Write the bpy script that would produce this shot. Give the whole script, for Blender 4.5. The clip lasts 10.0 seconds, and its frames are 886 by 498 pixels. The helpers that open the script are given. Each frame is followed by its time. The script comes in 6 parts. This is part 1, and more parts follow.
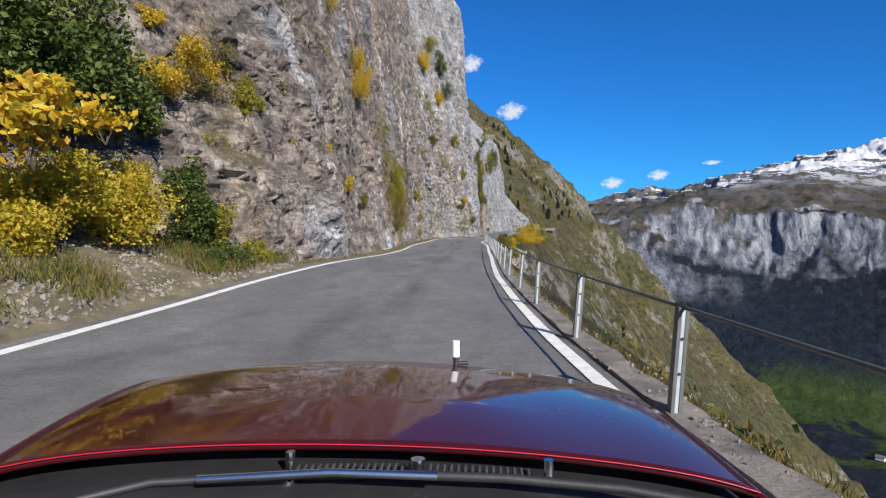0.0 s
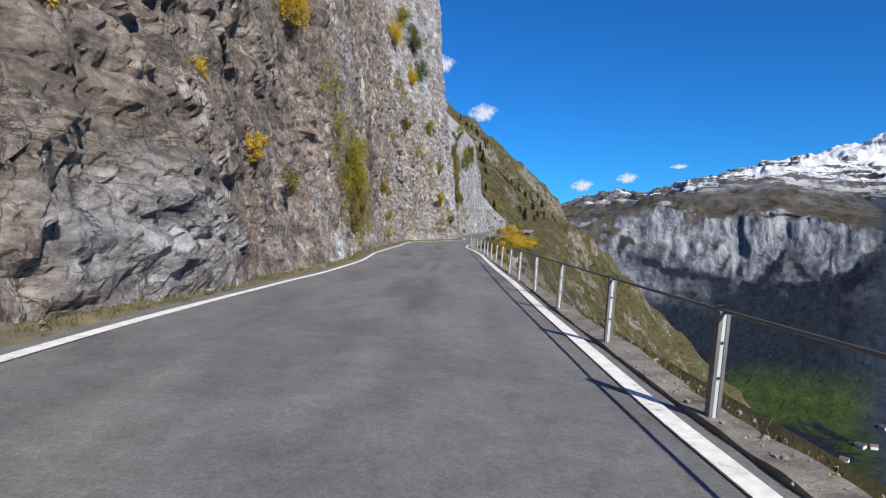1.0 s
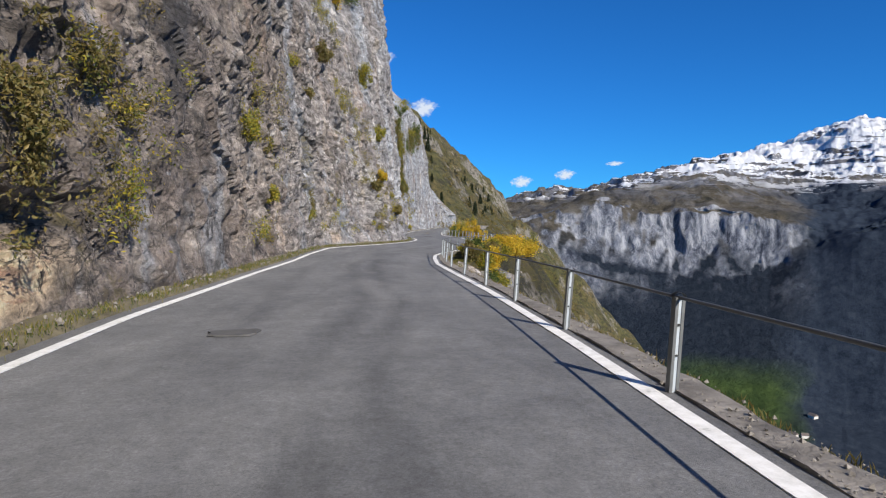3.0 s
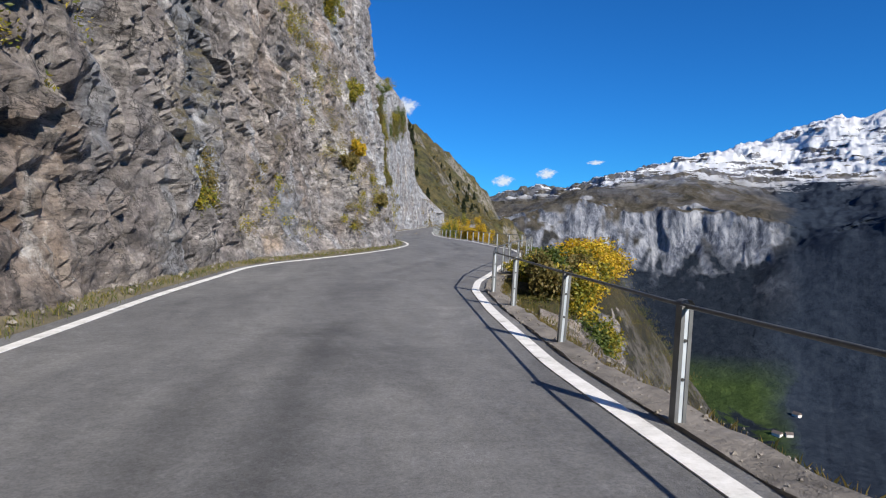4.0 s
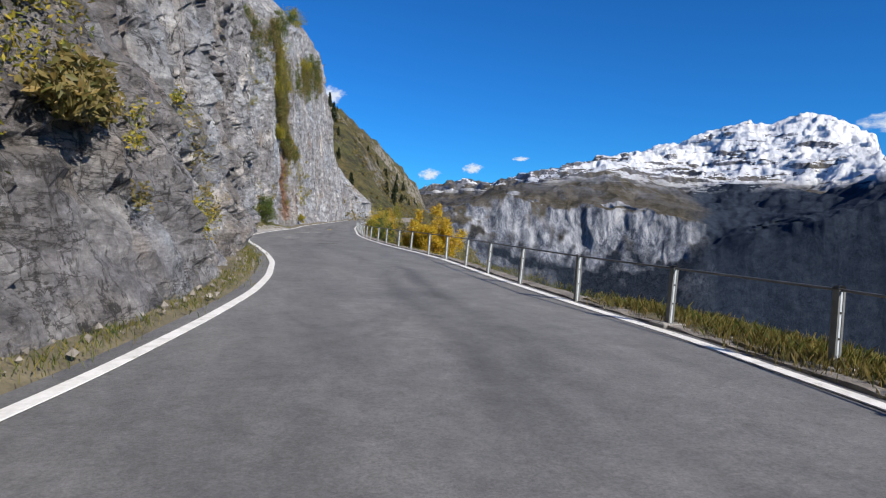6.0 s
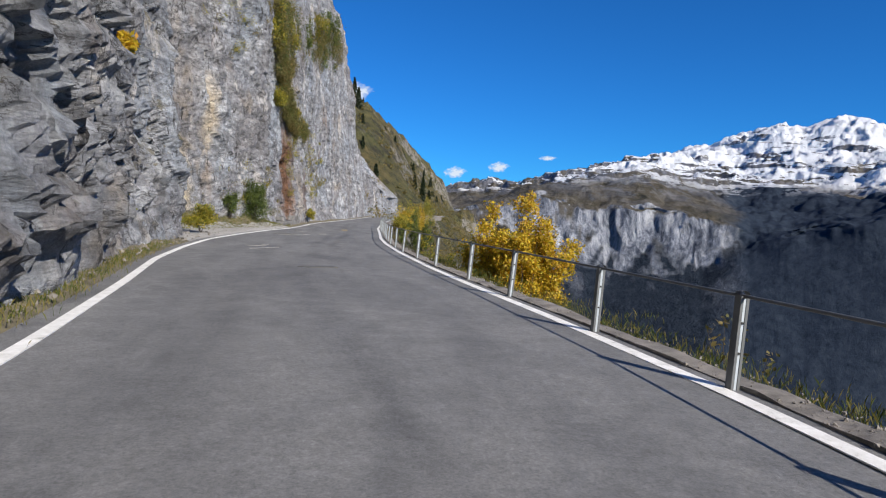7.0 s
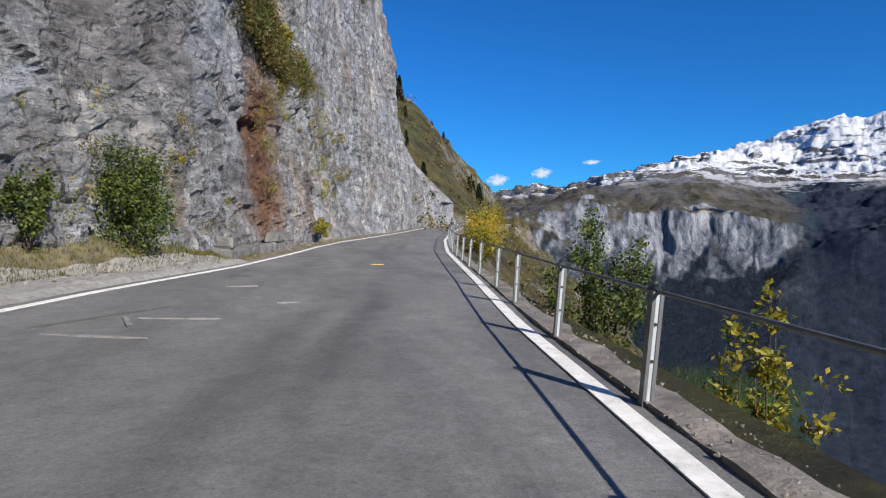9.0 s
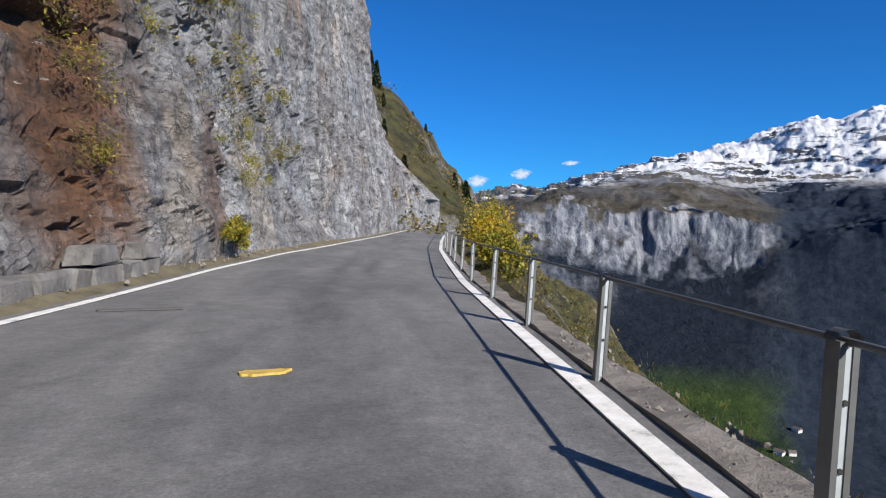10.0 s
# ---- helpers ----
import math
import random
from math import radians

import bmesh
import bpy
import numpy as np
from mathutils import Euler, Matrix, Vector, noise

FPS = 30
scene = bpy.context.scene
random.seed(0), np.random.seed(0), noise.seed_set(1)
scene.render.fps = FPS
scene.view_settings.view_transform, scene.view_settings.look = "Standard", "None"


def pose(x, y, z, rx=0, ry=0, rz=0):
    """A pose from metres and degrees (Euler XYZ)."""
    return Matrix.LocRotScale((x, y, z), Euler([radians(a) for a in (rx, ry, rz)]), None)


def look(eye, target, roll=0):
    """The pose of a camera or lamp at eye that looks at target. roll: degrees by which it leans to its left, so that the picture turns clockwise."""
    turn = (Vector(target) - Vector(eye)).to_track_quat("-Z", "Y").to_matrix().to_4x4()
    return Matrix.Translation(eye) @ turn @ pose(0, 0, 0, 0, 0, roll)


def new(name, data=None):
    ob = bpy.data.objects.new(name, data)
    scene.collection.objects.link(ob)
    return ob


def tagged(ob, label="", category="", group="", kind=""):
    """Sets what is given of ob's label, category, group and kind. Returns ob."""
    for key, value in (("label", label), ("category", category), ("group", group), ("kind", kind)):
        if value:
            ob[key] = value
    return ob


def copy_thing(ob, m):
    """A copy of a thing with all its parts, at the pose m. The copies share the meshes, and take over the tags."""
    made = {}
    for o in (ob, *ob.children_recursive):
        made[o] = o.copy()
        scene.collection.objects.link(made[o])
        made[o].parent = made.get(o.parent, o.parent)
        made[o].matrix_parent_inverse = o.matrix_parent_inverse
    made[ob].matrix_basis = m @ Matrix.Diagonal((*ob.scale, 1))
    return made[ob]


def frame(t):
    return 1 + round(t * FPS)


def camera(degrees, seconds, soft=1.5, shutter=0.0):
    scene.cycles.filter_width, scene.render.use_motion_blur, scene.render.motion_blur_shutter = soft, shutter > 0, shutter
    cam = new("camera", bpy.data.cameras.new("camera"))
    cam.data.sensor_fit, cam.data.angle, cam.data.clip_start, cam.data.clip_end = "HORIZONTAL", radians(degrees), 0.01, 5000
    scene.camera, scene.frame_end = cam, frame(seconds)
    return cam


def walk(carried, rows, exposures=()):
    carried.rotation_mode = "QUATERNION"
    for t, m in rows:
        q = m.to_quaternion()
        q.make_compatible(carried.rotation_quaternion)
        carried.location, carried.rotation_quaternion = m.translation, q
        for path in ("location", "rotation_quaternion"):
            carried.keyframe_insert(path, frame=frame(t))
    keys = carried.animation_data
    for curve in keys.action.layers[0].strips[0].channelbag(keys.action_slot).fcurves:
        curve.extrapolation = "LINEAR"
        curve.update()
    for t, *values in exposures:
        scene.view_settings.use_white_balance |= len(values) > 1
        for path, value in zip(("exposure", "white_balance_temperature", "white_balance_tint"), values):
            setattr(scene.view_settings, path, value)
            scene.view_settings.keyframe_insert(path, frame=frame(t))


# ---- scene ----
cam = camera(70.0, 10.0, 1.15)
PATH = [
    (0, (-0.022, -0.036, 1.39), (-0.021, 1.963, 1.324), -0.1),
    (0.5, (-0.299, 6.675, 1.371), (-0.275, 8.674, 1.306), 0.1),
    (1, (-0.336, 13.399, 1.388), (-0.242, 15.396, 1.325), 0.4),
    (1.5, (-0.163, 19.985, 1.393), (0.006, 21.976, 1.325), 0.5),
    (2, (0.12, 26.618, 1.39), (0.342, 28.605, 1.322), 0.3),
    (2.5, (0.415, 33.192, 1.413), (0.677, 35.174, 1.341), 0.4),
    (2.7, (0.622, 35.867, 1.387), (0.886, 37.849, 1.315), 0.3),
    (3.8, (1.4, 55.203, 1.347), (1.747, 57.171, 1.264), 0.4),
    (4, (1.85, 58.235, 1.28), (2.189, 60.204, 1.204), 0.1),
    (4.5, (2.633, 65.417, 1.266), (3.015, 67.379, 1.182), -0.4),
    (5, (3.871, 73.251, 1.281), (4.34, 75.193, 1.195), -0.2),
    (5.5, (5.383, 80.701, 1.388), (5.933, 82.621, 1.293), 0.4),
    (5.7, (5.827, 82.926, 1.349), (6.399, 84.84, 1.257), 1.0),
    (6.8, (8.717, 101.106, 1.332), (9.245, 103.032, 1.228), 2.7),
    (7, (9.14, 103.667, 1.32), (9.638, 105.602, 1.217), 2.4),
    (7.5, (9.932, 110.032, 1.29), (10.374, 111.98, 1.192), 1.8),
    (8, (10.662, 116.649, 1.252), (11.065, 118.606, 1.163), 1.2),
    (8.5, (11.303, 123.74, 1.239), (11.676, 125.703, 1.157), 0.6),
    (9, (12.031, 130.311, 1.231), (12.392, 132.276, 1.154), 0.4),
    (9.5, (12.881, 136.864, 1.228), (13.263, 138.826, 1.156), 0.3),
    (10, (13.78, 143.396, 1.242), (14.204, 145.349, 1.169), 0.2),
]
walk(cam, [(t, look(e, g, r)) for t, e, g, r in PATH], [(0.0, 0.56), (10.0, 0.56)])

# ---- world, sun ----
SUN_AZ, SUN_EL = 153.0, 31.0      # clockwise from +y, above the horizon
world = bpy.data.worlds.new("world")
scene.world = world
world.use_nodes = True
wn, wl = world.node_tree.nodes, world.node_tree.links
wn.clear()
sky = wn.new("ShaderNodeTexSky")
sky.sky_type = 'NISHITA'
sky.sun_disc = False
sky.sun_elevation = radians(SUN_EL)
sky.sun_rotation = radians(SUN_AZ)
sky.altitude = 1500
sky.air_density, sky.dust_density, sky.ozone_density = 1.0, 0.1, 5.0
bg = wn.new("ShaderNodeBackground")
bg.inputs[1].default_value = 0.076
wout = wn.new("ShaderNodeOutputWorld")
tint = wn.new("ShaderNodeMix")
tint.data_type, tint.blend_type = 'RGBA', 'MULTIPLY'
tint.inputs["Factor"].default_value = 1.0
tint.inputs["B"].default_value = (0.14, 0.64, 1.12, 1)     # deep blue of thin mountain air
wl.new(sky.outputs[0], tint.inputs["A"])
wl.new(tint.outputs["Result"], bg.inputs[0])
wl.new(bg.outputs[0], wout.inputs[0])
sun = new("sun", bpy.data.lights.new("sun", 'SUN'))
sun.data.energy, sun.data.angle, sun.data.color = 5.0, radians(0.5), (1.0, 0.93, 0.83)
sdir = Vector((math.sin(radians(SUN_AZ)) * math.cos(radians(SUN_EL)), math.cos(radians(SUN_AZ)) * math.cos(radians(SUN_EL)), math.sin(radians(SUN_EL))))
sun.matrix_world = look(sdir * 100, (0, 0, 0))

# ---- numpy noise ----


def hash01(*ints):
    h = np.zeros(np.broadcast(*ints).shape, dtype=np.uint32)
    for k, a in enumerate(ints):
        h = (h ^ (np.asarray(a).astype(np.int64) & 0xffffffff).astype(np.uint32)) * np.uint32(0x9E3779B1 + 2 * k * 7919)
        h ^= h >> np.uint32(15)
        h *= np.uint32(0x85EBCA6B)
        h ^= h >> np.uint32(13)
    return h.astype(np.float64) / 4294967295.0


def vnoise(x, y, z, seed=0):
    xi, yi, zi = np.floor(x), np.floor(y), np.floor(z)
    fx, fy, fz = x - xi, y - yi, z - zi
    fx, fy, fz = fx * fx * (3 - 2 * fx), fy * fy * (3 - 2 * fy), fz * fz * (3 - 2 * fz)
    out = 0.0
    for a in (0, 1):
        for b in (0, 1):
            for c in (0, 1):
                w = (fx if a else 1 - fx) * (fy if b else 1 - fy) * (fz if c else 1 - fz)
                out = out + w * hash01(xi + a, yi + b, zi + c, np.full_like(xi, seed))
    return out * 2 - 1


def fbm(x, y, z, octaves=4, seed=0, gain=0.5):
    out, amp = 0.0, 1.0
    for k in range(octaves):
        out = out + amp * vnoise(x, y, z, seed + k * 17)
        x, y, z, amp = x * 2.03, y * 2.03, z * 2.03, amp * gain
    return out


def facets(u, v, su, sv, seed, k=0.9, tilt=0.5):
    """Broken rock: the upper hull of many flat-faced, turned blocks, about -1 to 1."""
    a, b = u / su, v / sv
    ia, ib = np.floor(a), np.floor(b)
    val = np.full(a.shape, -9.0)
    for da in (-1, 0, 1):
        for db in (-1, 0, 1):
            ca, cb = ia + da, ib + db
            s = np.full_like(ca, seed)
            ex, ey = a - ca - hash01(ca, cb, s), b - cb - hash01(ca, cb, s + 1)
            r = (hash01(ca, cb, s + 2) - 0.5) * 1.6
            cr, sr = np.cos(r), np.sin(r)
            fu, fv = np.abs(ex * cr + ey * sr), np.abs(ey * cr - ex * sr)
            h = (hash01(ca, cb, s + 3) - 0.5) * 0.9 + tilt * (ex * (hash01(ca, cb, s + 4) * 2 - 1) + ey * (hash01(ca, cb, s + 5) * 2 - 0.6))
            h = h - k * np.maximum(np.maximum(fu, fv) - 0.18, 0) * 1.4
            val = np.maximum(val, h)
    return val + 0.25


def smooth_fn(pts, width, lo=-70.0, hi=420.0, step=0.25):
    """A function through (y, value) points, rounded over the given width."""
    ys = np.arange(lo, hi, step)
    p = np.array(pts, float)
    v = np.interp(ys, p[:, 0], p[:, 1])
    n = max(1, int(width / step))
    k = np.hanning(2 * n + 1)
    k /= k.sum()
    v = np.convolve(np.pad(v, n, mode="edge"), k, mode="valid")
    return lambda y: np.interp(y, ys, v)


# ---- materials ----


def node_mat(name):
    m = bpy.data.materials.new(name)
    m.use_nodes = True
    nt = m.node_tree
    return m, nt, nt.nodes["Principled BSDF"]


def add(nt, kind, **inputs):
    n = nt.nodes.new(kind)
    for k, v in inputs.items():
        n.inputs[k.replace("_", " ")].default_value = v
    return n


def coords(nt, scale=(1, 1, 1), rot=(0, 0, 0)):
    geo = nt.nodes.new("ShaderNodeNewGeometry")
    mp = nt.nodes.new("ShaderNodeMapping")
    mp.inputs["Scale"].default_value = scale
    mp.inputs["Rotation"].default_value = rot
    nt.links.new(geo.outputs["Position"], mp.inputs["Vector"])
    return mp.outputs["Vector"]


def noise_tex(nt, vec, scale, detail=6, rough=0.6, dist=0.0):
    n = add(nt, "ShaderNodeTexNoise", Scale=scale, Detail=detail, Roughness=rough, Distortion=dist)
    nt.links.new(vec, n.inputs["Vector"])
    return n.outputs["Fac"]


def ramp(nt, fac, stops):
    r = nt.nodes.new("ShaderNodeValToRGB")
    e = r.color_ramp.elements
    while len(e) < len(stops):
        e.new(0.5)
    for k, (p, c) in enumerate(stops):
        e[k].position = p
        e[k].color = (*c, 1) if len(c) == 3 else c
    nt.links.new(fac, r.inputs["Fac"])
    return r.outputs["Color"]


def grey(a):
    return (a, a, a)


def mix(nt, fac, a, b, mode="MIX"):
    m = nt.nodes.new("ShaderNodeMix")
    m.data_type, m.blend_type = 'RGBA', mode
    for sock, v in ((m.inputs["Factor"], fac), (m.inputs["A"], a), (m.inputs["B"], b)):
        if isinstance(v, (int, float)):
            sock.default_value = v
        elif isinstance(v, tuple):
            sock.default_value = (*v, 1)
        else:
            nt.links.new(v, sock)
    return m.outputs["Result"]


def math_node(nt, op, a, b=0.0):
    m = nt.nodes.new("ShaderNodeMath")
    m.operation = op
    for sock, v in zip(m.inputs, (a, b)):
        if isinstance(v, (int, float)):
            sock.default_value = v
        else:
            nt.links.new(v, sock)
    return m.outputs[0]


def bump(nt, bsdf, height, strength, distance):
    b = add(nt, "ShaderNodeBump", Strength=strength, Distance=distance)
    nt.links.new(height, b.inputs["Height"])
    nt.links.new(b.outputs["Normal"], bsdf.inputs["Normal"])


def normal_z(nt):
    geo = nt.nodes.new("ShaderNodeNewGeometry")
    s = nt.nodes.new("ShaderNodeSeparateXYZ")
    nt.links.new(geo.outputs["Normal"], s.inputs[0])
    return s.outputs["Z"]


def near(nt, centre, radii, soft=0.6, wob=0.5):
    """A patch round a place, with a ragged edge: 1 inside, 0 outside."""
    geo = nt.nodes.new("ShaderNodeNewGeometry")
    sub = nt.nodes.new("ShaderNodeVectorMath")
    sub.operation = 'SUBTRACT'
    nt.links.new(geo.outputs["Position"], sub.inputs[0])
    sub.inputs[1].default_value = centre
    div = nt.nodes.new("ShaderNodeVectorMath")
    div.operation = 'DIVIDE'
    nt.links.new(sub.outputs[0], div.inputs[0])
    div.inputs[1].default_value = radii
    ln = nt.nodes.new("ShaderNodeVectorMath")
    ln.operation = 'LENGTH'
    nt.links.new(div.outputs[0], ln.inputs[0])
    n = noise_tex(nt, geo.outputs["Position"], 0.9, 6, 0.65)
    d = math_node(nt, 'ADD', ln.outputs["Value"], math_node(nt, 'MULTIPLY', math_node(nt, 'SUBTRACT', n, 0.5), wob * 2.5))
    return math_node(nt, 'MINIMUM', math_node(nt, 'MAXIMUM', math_node(nt, 'DIVIDE', math_node(nt, 'SUBTRACT', 1.0, d), soft), 0.0), 1.0)


def crack_lines(nt, vec, scale, width, gate_scale, gate=0.5, rough=0.62):
    """Ragged thin fractures where a rough noise crosses its middle, in patches."""
    n = noise_tex(nt, vec, scale, 9, rough, 0.25)
    line = ramp(nt, math_node(nt, 'ABSOLUTE', math_node(nt, 'SUBTRACT', n, 0.5)), [(0.0, grey(1)), (width, grey(0))])
    g = ramp(nt, noise_tex(nt, vec, gate_scale, 4, 0.6), [(gate, grey(0)), (gate + 0.06, grey(1))])
    return math_node(nt, 'MULTIPLY', line, g)


def rock_mat(name):
    m, nt, b = node_mat(name)
    geo = nt.nodes.new("ShaderNodeNewGeometry")
    sep = nt.nodes.new("ShaderNodeSeparateXYZ")
    nt.links.new(geo.outputs["Position"], sep.inputs[0])
    v = coords(nt)
    streak = coords(nt, (1.0, 1.0, 0.36), (0.28, 0.0, 0.2))
    bedding = coords(nt, (0.5, 0.5, 1.5), (0.45, 0.1, 0.0))
    big = noise_tex(nt, v, 0.16, 4, 0.55, 0.6)
    mid_n = noise_tex(nt, streak, 0.7, 12, 0.74, 0.35)
    bed_n = noise_tex(nt, bedding, 0.9, 12, 0.72, 0.3)
    tone = math_node(nt, 'ADD', math_node(nt, 'MULTIPLY', mid_n, 0.6), math_node(nt, 'MULTIPLY', bed_n, 0.4))
    small = noise_tex(nt, v, 3.1, 12, 0.78, 0.3)
    fine = noise_tex(nt, v, 14.0, 8, 0.8)
    warm = ramp(nt, tone, [(0.36, (0.080, 0.064, 0.055)), (0.46, (0.195, 0.156, 0.130)), (0.55, (0.300, 0.252, 0.212)), (0.66, (0.49, 0.44, 0.385))])
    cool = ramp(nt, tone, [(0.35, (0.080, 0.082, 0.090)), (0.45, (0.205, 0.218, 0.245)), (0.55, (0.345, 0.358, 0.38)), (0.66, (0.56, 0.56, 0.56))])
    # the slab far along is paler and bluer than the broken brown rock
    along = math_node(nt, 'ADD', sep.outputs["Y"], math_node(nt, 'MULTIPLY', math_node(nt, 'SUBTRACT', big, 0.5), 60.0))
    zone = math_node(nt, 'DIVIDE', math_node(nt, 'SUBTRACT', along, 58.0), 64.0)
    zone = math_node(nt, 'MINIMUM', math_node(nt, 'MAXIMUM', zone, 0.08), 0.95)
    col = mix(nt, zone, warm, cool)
    col = mix(nt, ramp(nt, big, [(0.38, grey(0.45)), (0.55, grey(0.0))]), col, (0.120, 0.098, 0.088))
    # dark water streaks
    col = mix(nt, ramp(nt, noise_tex(nt, coords(nt, (1.3, 1.3, 0.22)), 0.7, 9, 0.68, 0.3), [(0.54, grey(0)), (0.62, grey(0.55))]), col, (0.085, 0.080, 0.080))
    rusty = noise_tex(nt, coords(nt, (1, 1, 0.5)), 0.33, 8, 0.66, 0.4)
    col = mix(nt, ramp(nt, rusty, [(0.57, grey(0)), (0.70, grey(0.5))]), col, (0.27, 0.175, 0.105))
    pale = noise_tex(nt, coords(nt, (1.0, 1.0, 0.45)), 0.55, 10, 0.72, 0.3)
    col = mix(nt, ramp(nt, pale, [(0.59, grey(0)), (0.635, grey(0.75))]), col, (0.48, 0.455, 0.43))
    # broad blocks of differing stone: bluish, buff, dark
    block = noise_tex(nt, coords(nt, (1.0, 1.0, 0.6), (0.3, 0.0, 0.2)), 0.21, 5, 0.6, 0.8)
    col = mix(nt, ramp(nt, block, [(0.55, grey(0)), (0.60, grey(0.45))]), col, (0.235, 0.270, 0.315))
    col = mix(nt, ramp(nt, block, [(0.34, grey(0.42)), (0.40, grey(0))]), col, (0.36, 0.295, 0.22))
    # stains, fresh breaks and a near-black streak, each with a place of its own
    for centre, radii, c, a in (((9.0, 157.0, 4.0), (3.0, 3.0, 6.2), (0.135, 0.058, 0.023), 0.95), ((11.0, 163.0, 2.5), (2.0, 1.4, 3.2), (0.15, 0.075, 0.04), 0.6),
                                ((5.5, 140.0, 2.0), (3.0, 1.5, 4.5), (0.55, 0.46, 0.32), 0.8), ((-3.6, 52.2, 9.2), (2.0, 1.2, 2.6), (0.62, 0.58, 0.49), 0.9),
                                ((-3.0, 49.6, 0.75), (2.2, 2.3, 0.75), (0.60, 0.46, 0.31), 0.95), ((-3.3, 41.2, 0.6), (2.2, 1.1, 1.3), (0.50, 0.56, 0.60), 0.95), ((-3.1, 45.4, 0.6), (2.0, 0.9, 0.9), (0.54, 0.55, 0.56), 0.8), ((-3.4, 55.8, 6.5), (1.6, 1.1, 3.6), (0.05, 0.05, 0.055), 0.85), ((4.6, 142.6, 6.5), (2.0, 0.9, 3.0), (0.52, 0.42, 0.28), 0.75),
                                ((0.6, 81.2, 0.75), (1.6, 1.2, 0.7), (0.52, 0.38, 0.26), 0.8), ((-4.6, 24.5, 1.3), (1.5, 4.2, 1.5), (0.42, 0.44, 0.47), 0.7), ((-1.2, 75.7, 3.0), (1.5, 2.6, 1.6), (0.33, 0.37, 0.42), 0.55),
                                ((2.0, 92.0, 5.0), (3.0, 1.5, 2.6), (0.46, 0.46, 0.45), 0.6), ((-8.0, 13.5, 4.6), (2.0, 0.8, 1.3), (0.45, 0.35, 0.23), 0.85), ((3.2, 88.0, 1.2), (2.0, 1.6, 1.0), (0.44, 0.35, 0.29), 0.6)):
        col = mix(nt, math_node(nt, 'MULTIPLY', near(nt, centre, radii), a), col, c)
    # grain, chips and lichen
    lump = noise_tex(nt, bedding, 1.5, 10, 0.72, 0.4)
    col = mix(nt, math_node(nt, 'SUBTRACT', 0.85, math_node(nt, 'MULTIPLY', zone, 0.35)), col, ramp(nt, lump, [(0.36, grey(0.12)), (0.5, grey(0.5)), (0.64, grey(0.86))]), "OVERLAY")
    col = mix(nt, math_node(nt, 'SUBTRACT', 0.8, math_node(nt, 'MULTIPLY', zone, 0.35)), col, ramp(nt, small, [(0.32, grey(0.10)), (0.5, grey(0.5)), (0.68, grey(0.88))]), "OVERLAY")
    col = mix(nt, 0.6, col, ramp(nt, fine, [(0.28, grey(0.18)), (0.5, grey(0.52)), (0.74, grey(0.88))]), "OVERLAY")
    col = mix(nt, ramp(nt, noise_tex(nt, bedding, 4.5, 8, 0.72), [(0.635, grey(0)), (0.665, grey(0.7))]), col, (0.55, 0.535, 0.51))
    # near-black blotches and fractures: the shade of crevices put into the colour
    col = mix(nt, ramp(nt, noise_tex(nt, streak, 2.6, 10, 0.74, 0.3), [(0.375, grey(0.9)), (0.42, grey(0))]), col, (0.026, 0.024, 0.024))
    for vec, sc, wid, gs, gate in ((bedding, 0.55, 0.011, 0.35, 0.48), (streak, 0.6, 0.011, 0.4, 0.50), (bedding, 1.8, 0.018, 0.8, 0.50), (v, 3.0, 0.016, 0.9, 0.53)):
        col = mix(nt, math_node(nt, 'MULTIPLY', crack_lines(nt, vec, sc, wid, gs, gate), 0.9), col, (0.024, 0.021, 0.020))
    # grass and moss where the rock lies back
    up = normal_z(nt)
    tuft = noise_tex(nt, v, 0.9, 10, 0.76, 0.3)
    f = math_node(nt, 'ADD', math_node(nt, 'MULTIPLY', up, 0.35), math_node(nt, 'MULTIPLY', math_node(nt, 'SUBTRACT', tuft, 0.5), 1.7))
    f = math_node(nt, 'ADD', f, math_node(nt, 'MULTIPLY', math_node(nt, 'SUBTRACT', noise_tex(nt, v, 0.13, 3), 0.48), 1.5))
    green = ramp(nt, noise_tex(nt, v, 5.0, 9, 0.8), [(0.3, (0.030, 0.032, 0.010)), (0.5, (0.10, 0.082, 0.028)), (0.7, (0.20, 0.150, 0.050))])
    col = mix(nt, math_node(nt, 'MULTIPLY', ramp(nt, f, [(0.40, grey(0)), (0.60, grey(1))]), 0.75), col, green)
    nt.links.new(col, b.inputs["Base Color"])
    b.inputs["Roughness"].default_value = 0.85
    hgt = math_node(nt, 'ADD', noise_tex(nt, bedding, 1.7, 13, 0.74, 0.2), math_node(nt, 'MULTIPLY', small, 0.35))
    hgt = math_node(nt, 'ADD', hgt, math_node(nt, 'MULTIPLY', fine, 0.06))
    bump(nt, b, hgt, 1.0, 0.34)
    return m


def plain_mat(name, col, rough=0.6, metal=0.0, var=0.25, scale=8.0, bumps=0.15, dist=0.01):
    m, nt, b = node_mat(name)
    v = coords(nt)
    n = noise_tex(nt, v, scale, 6, 0.65)
    c = ramp(nt, n, [(0.25, tuple(x * (1 - var) for x in col)), (0.5, col), (0.78, tuple(min(1, x * (1 + var)) for x in col))])
    nt.links.new(c, b.inputs["Base Color"])
    b.inputs["Roughness"].default_value = rough
    b.inputs["Metallic"].default_value = metal
    if bumps:
        bump(nt, b, noise_tex(nt, v, scale * 4, 6, 0.7), bumps, dist)
    return m


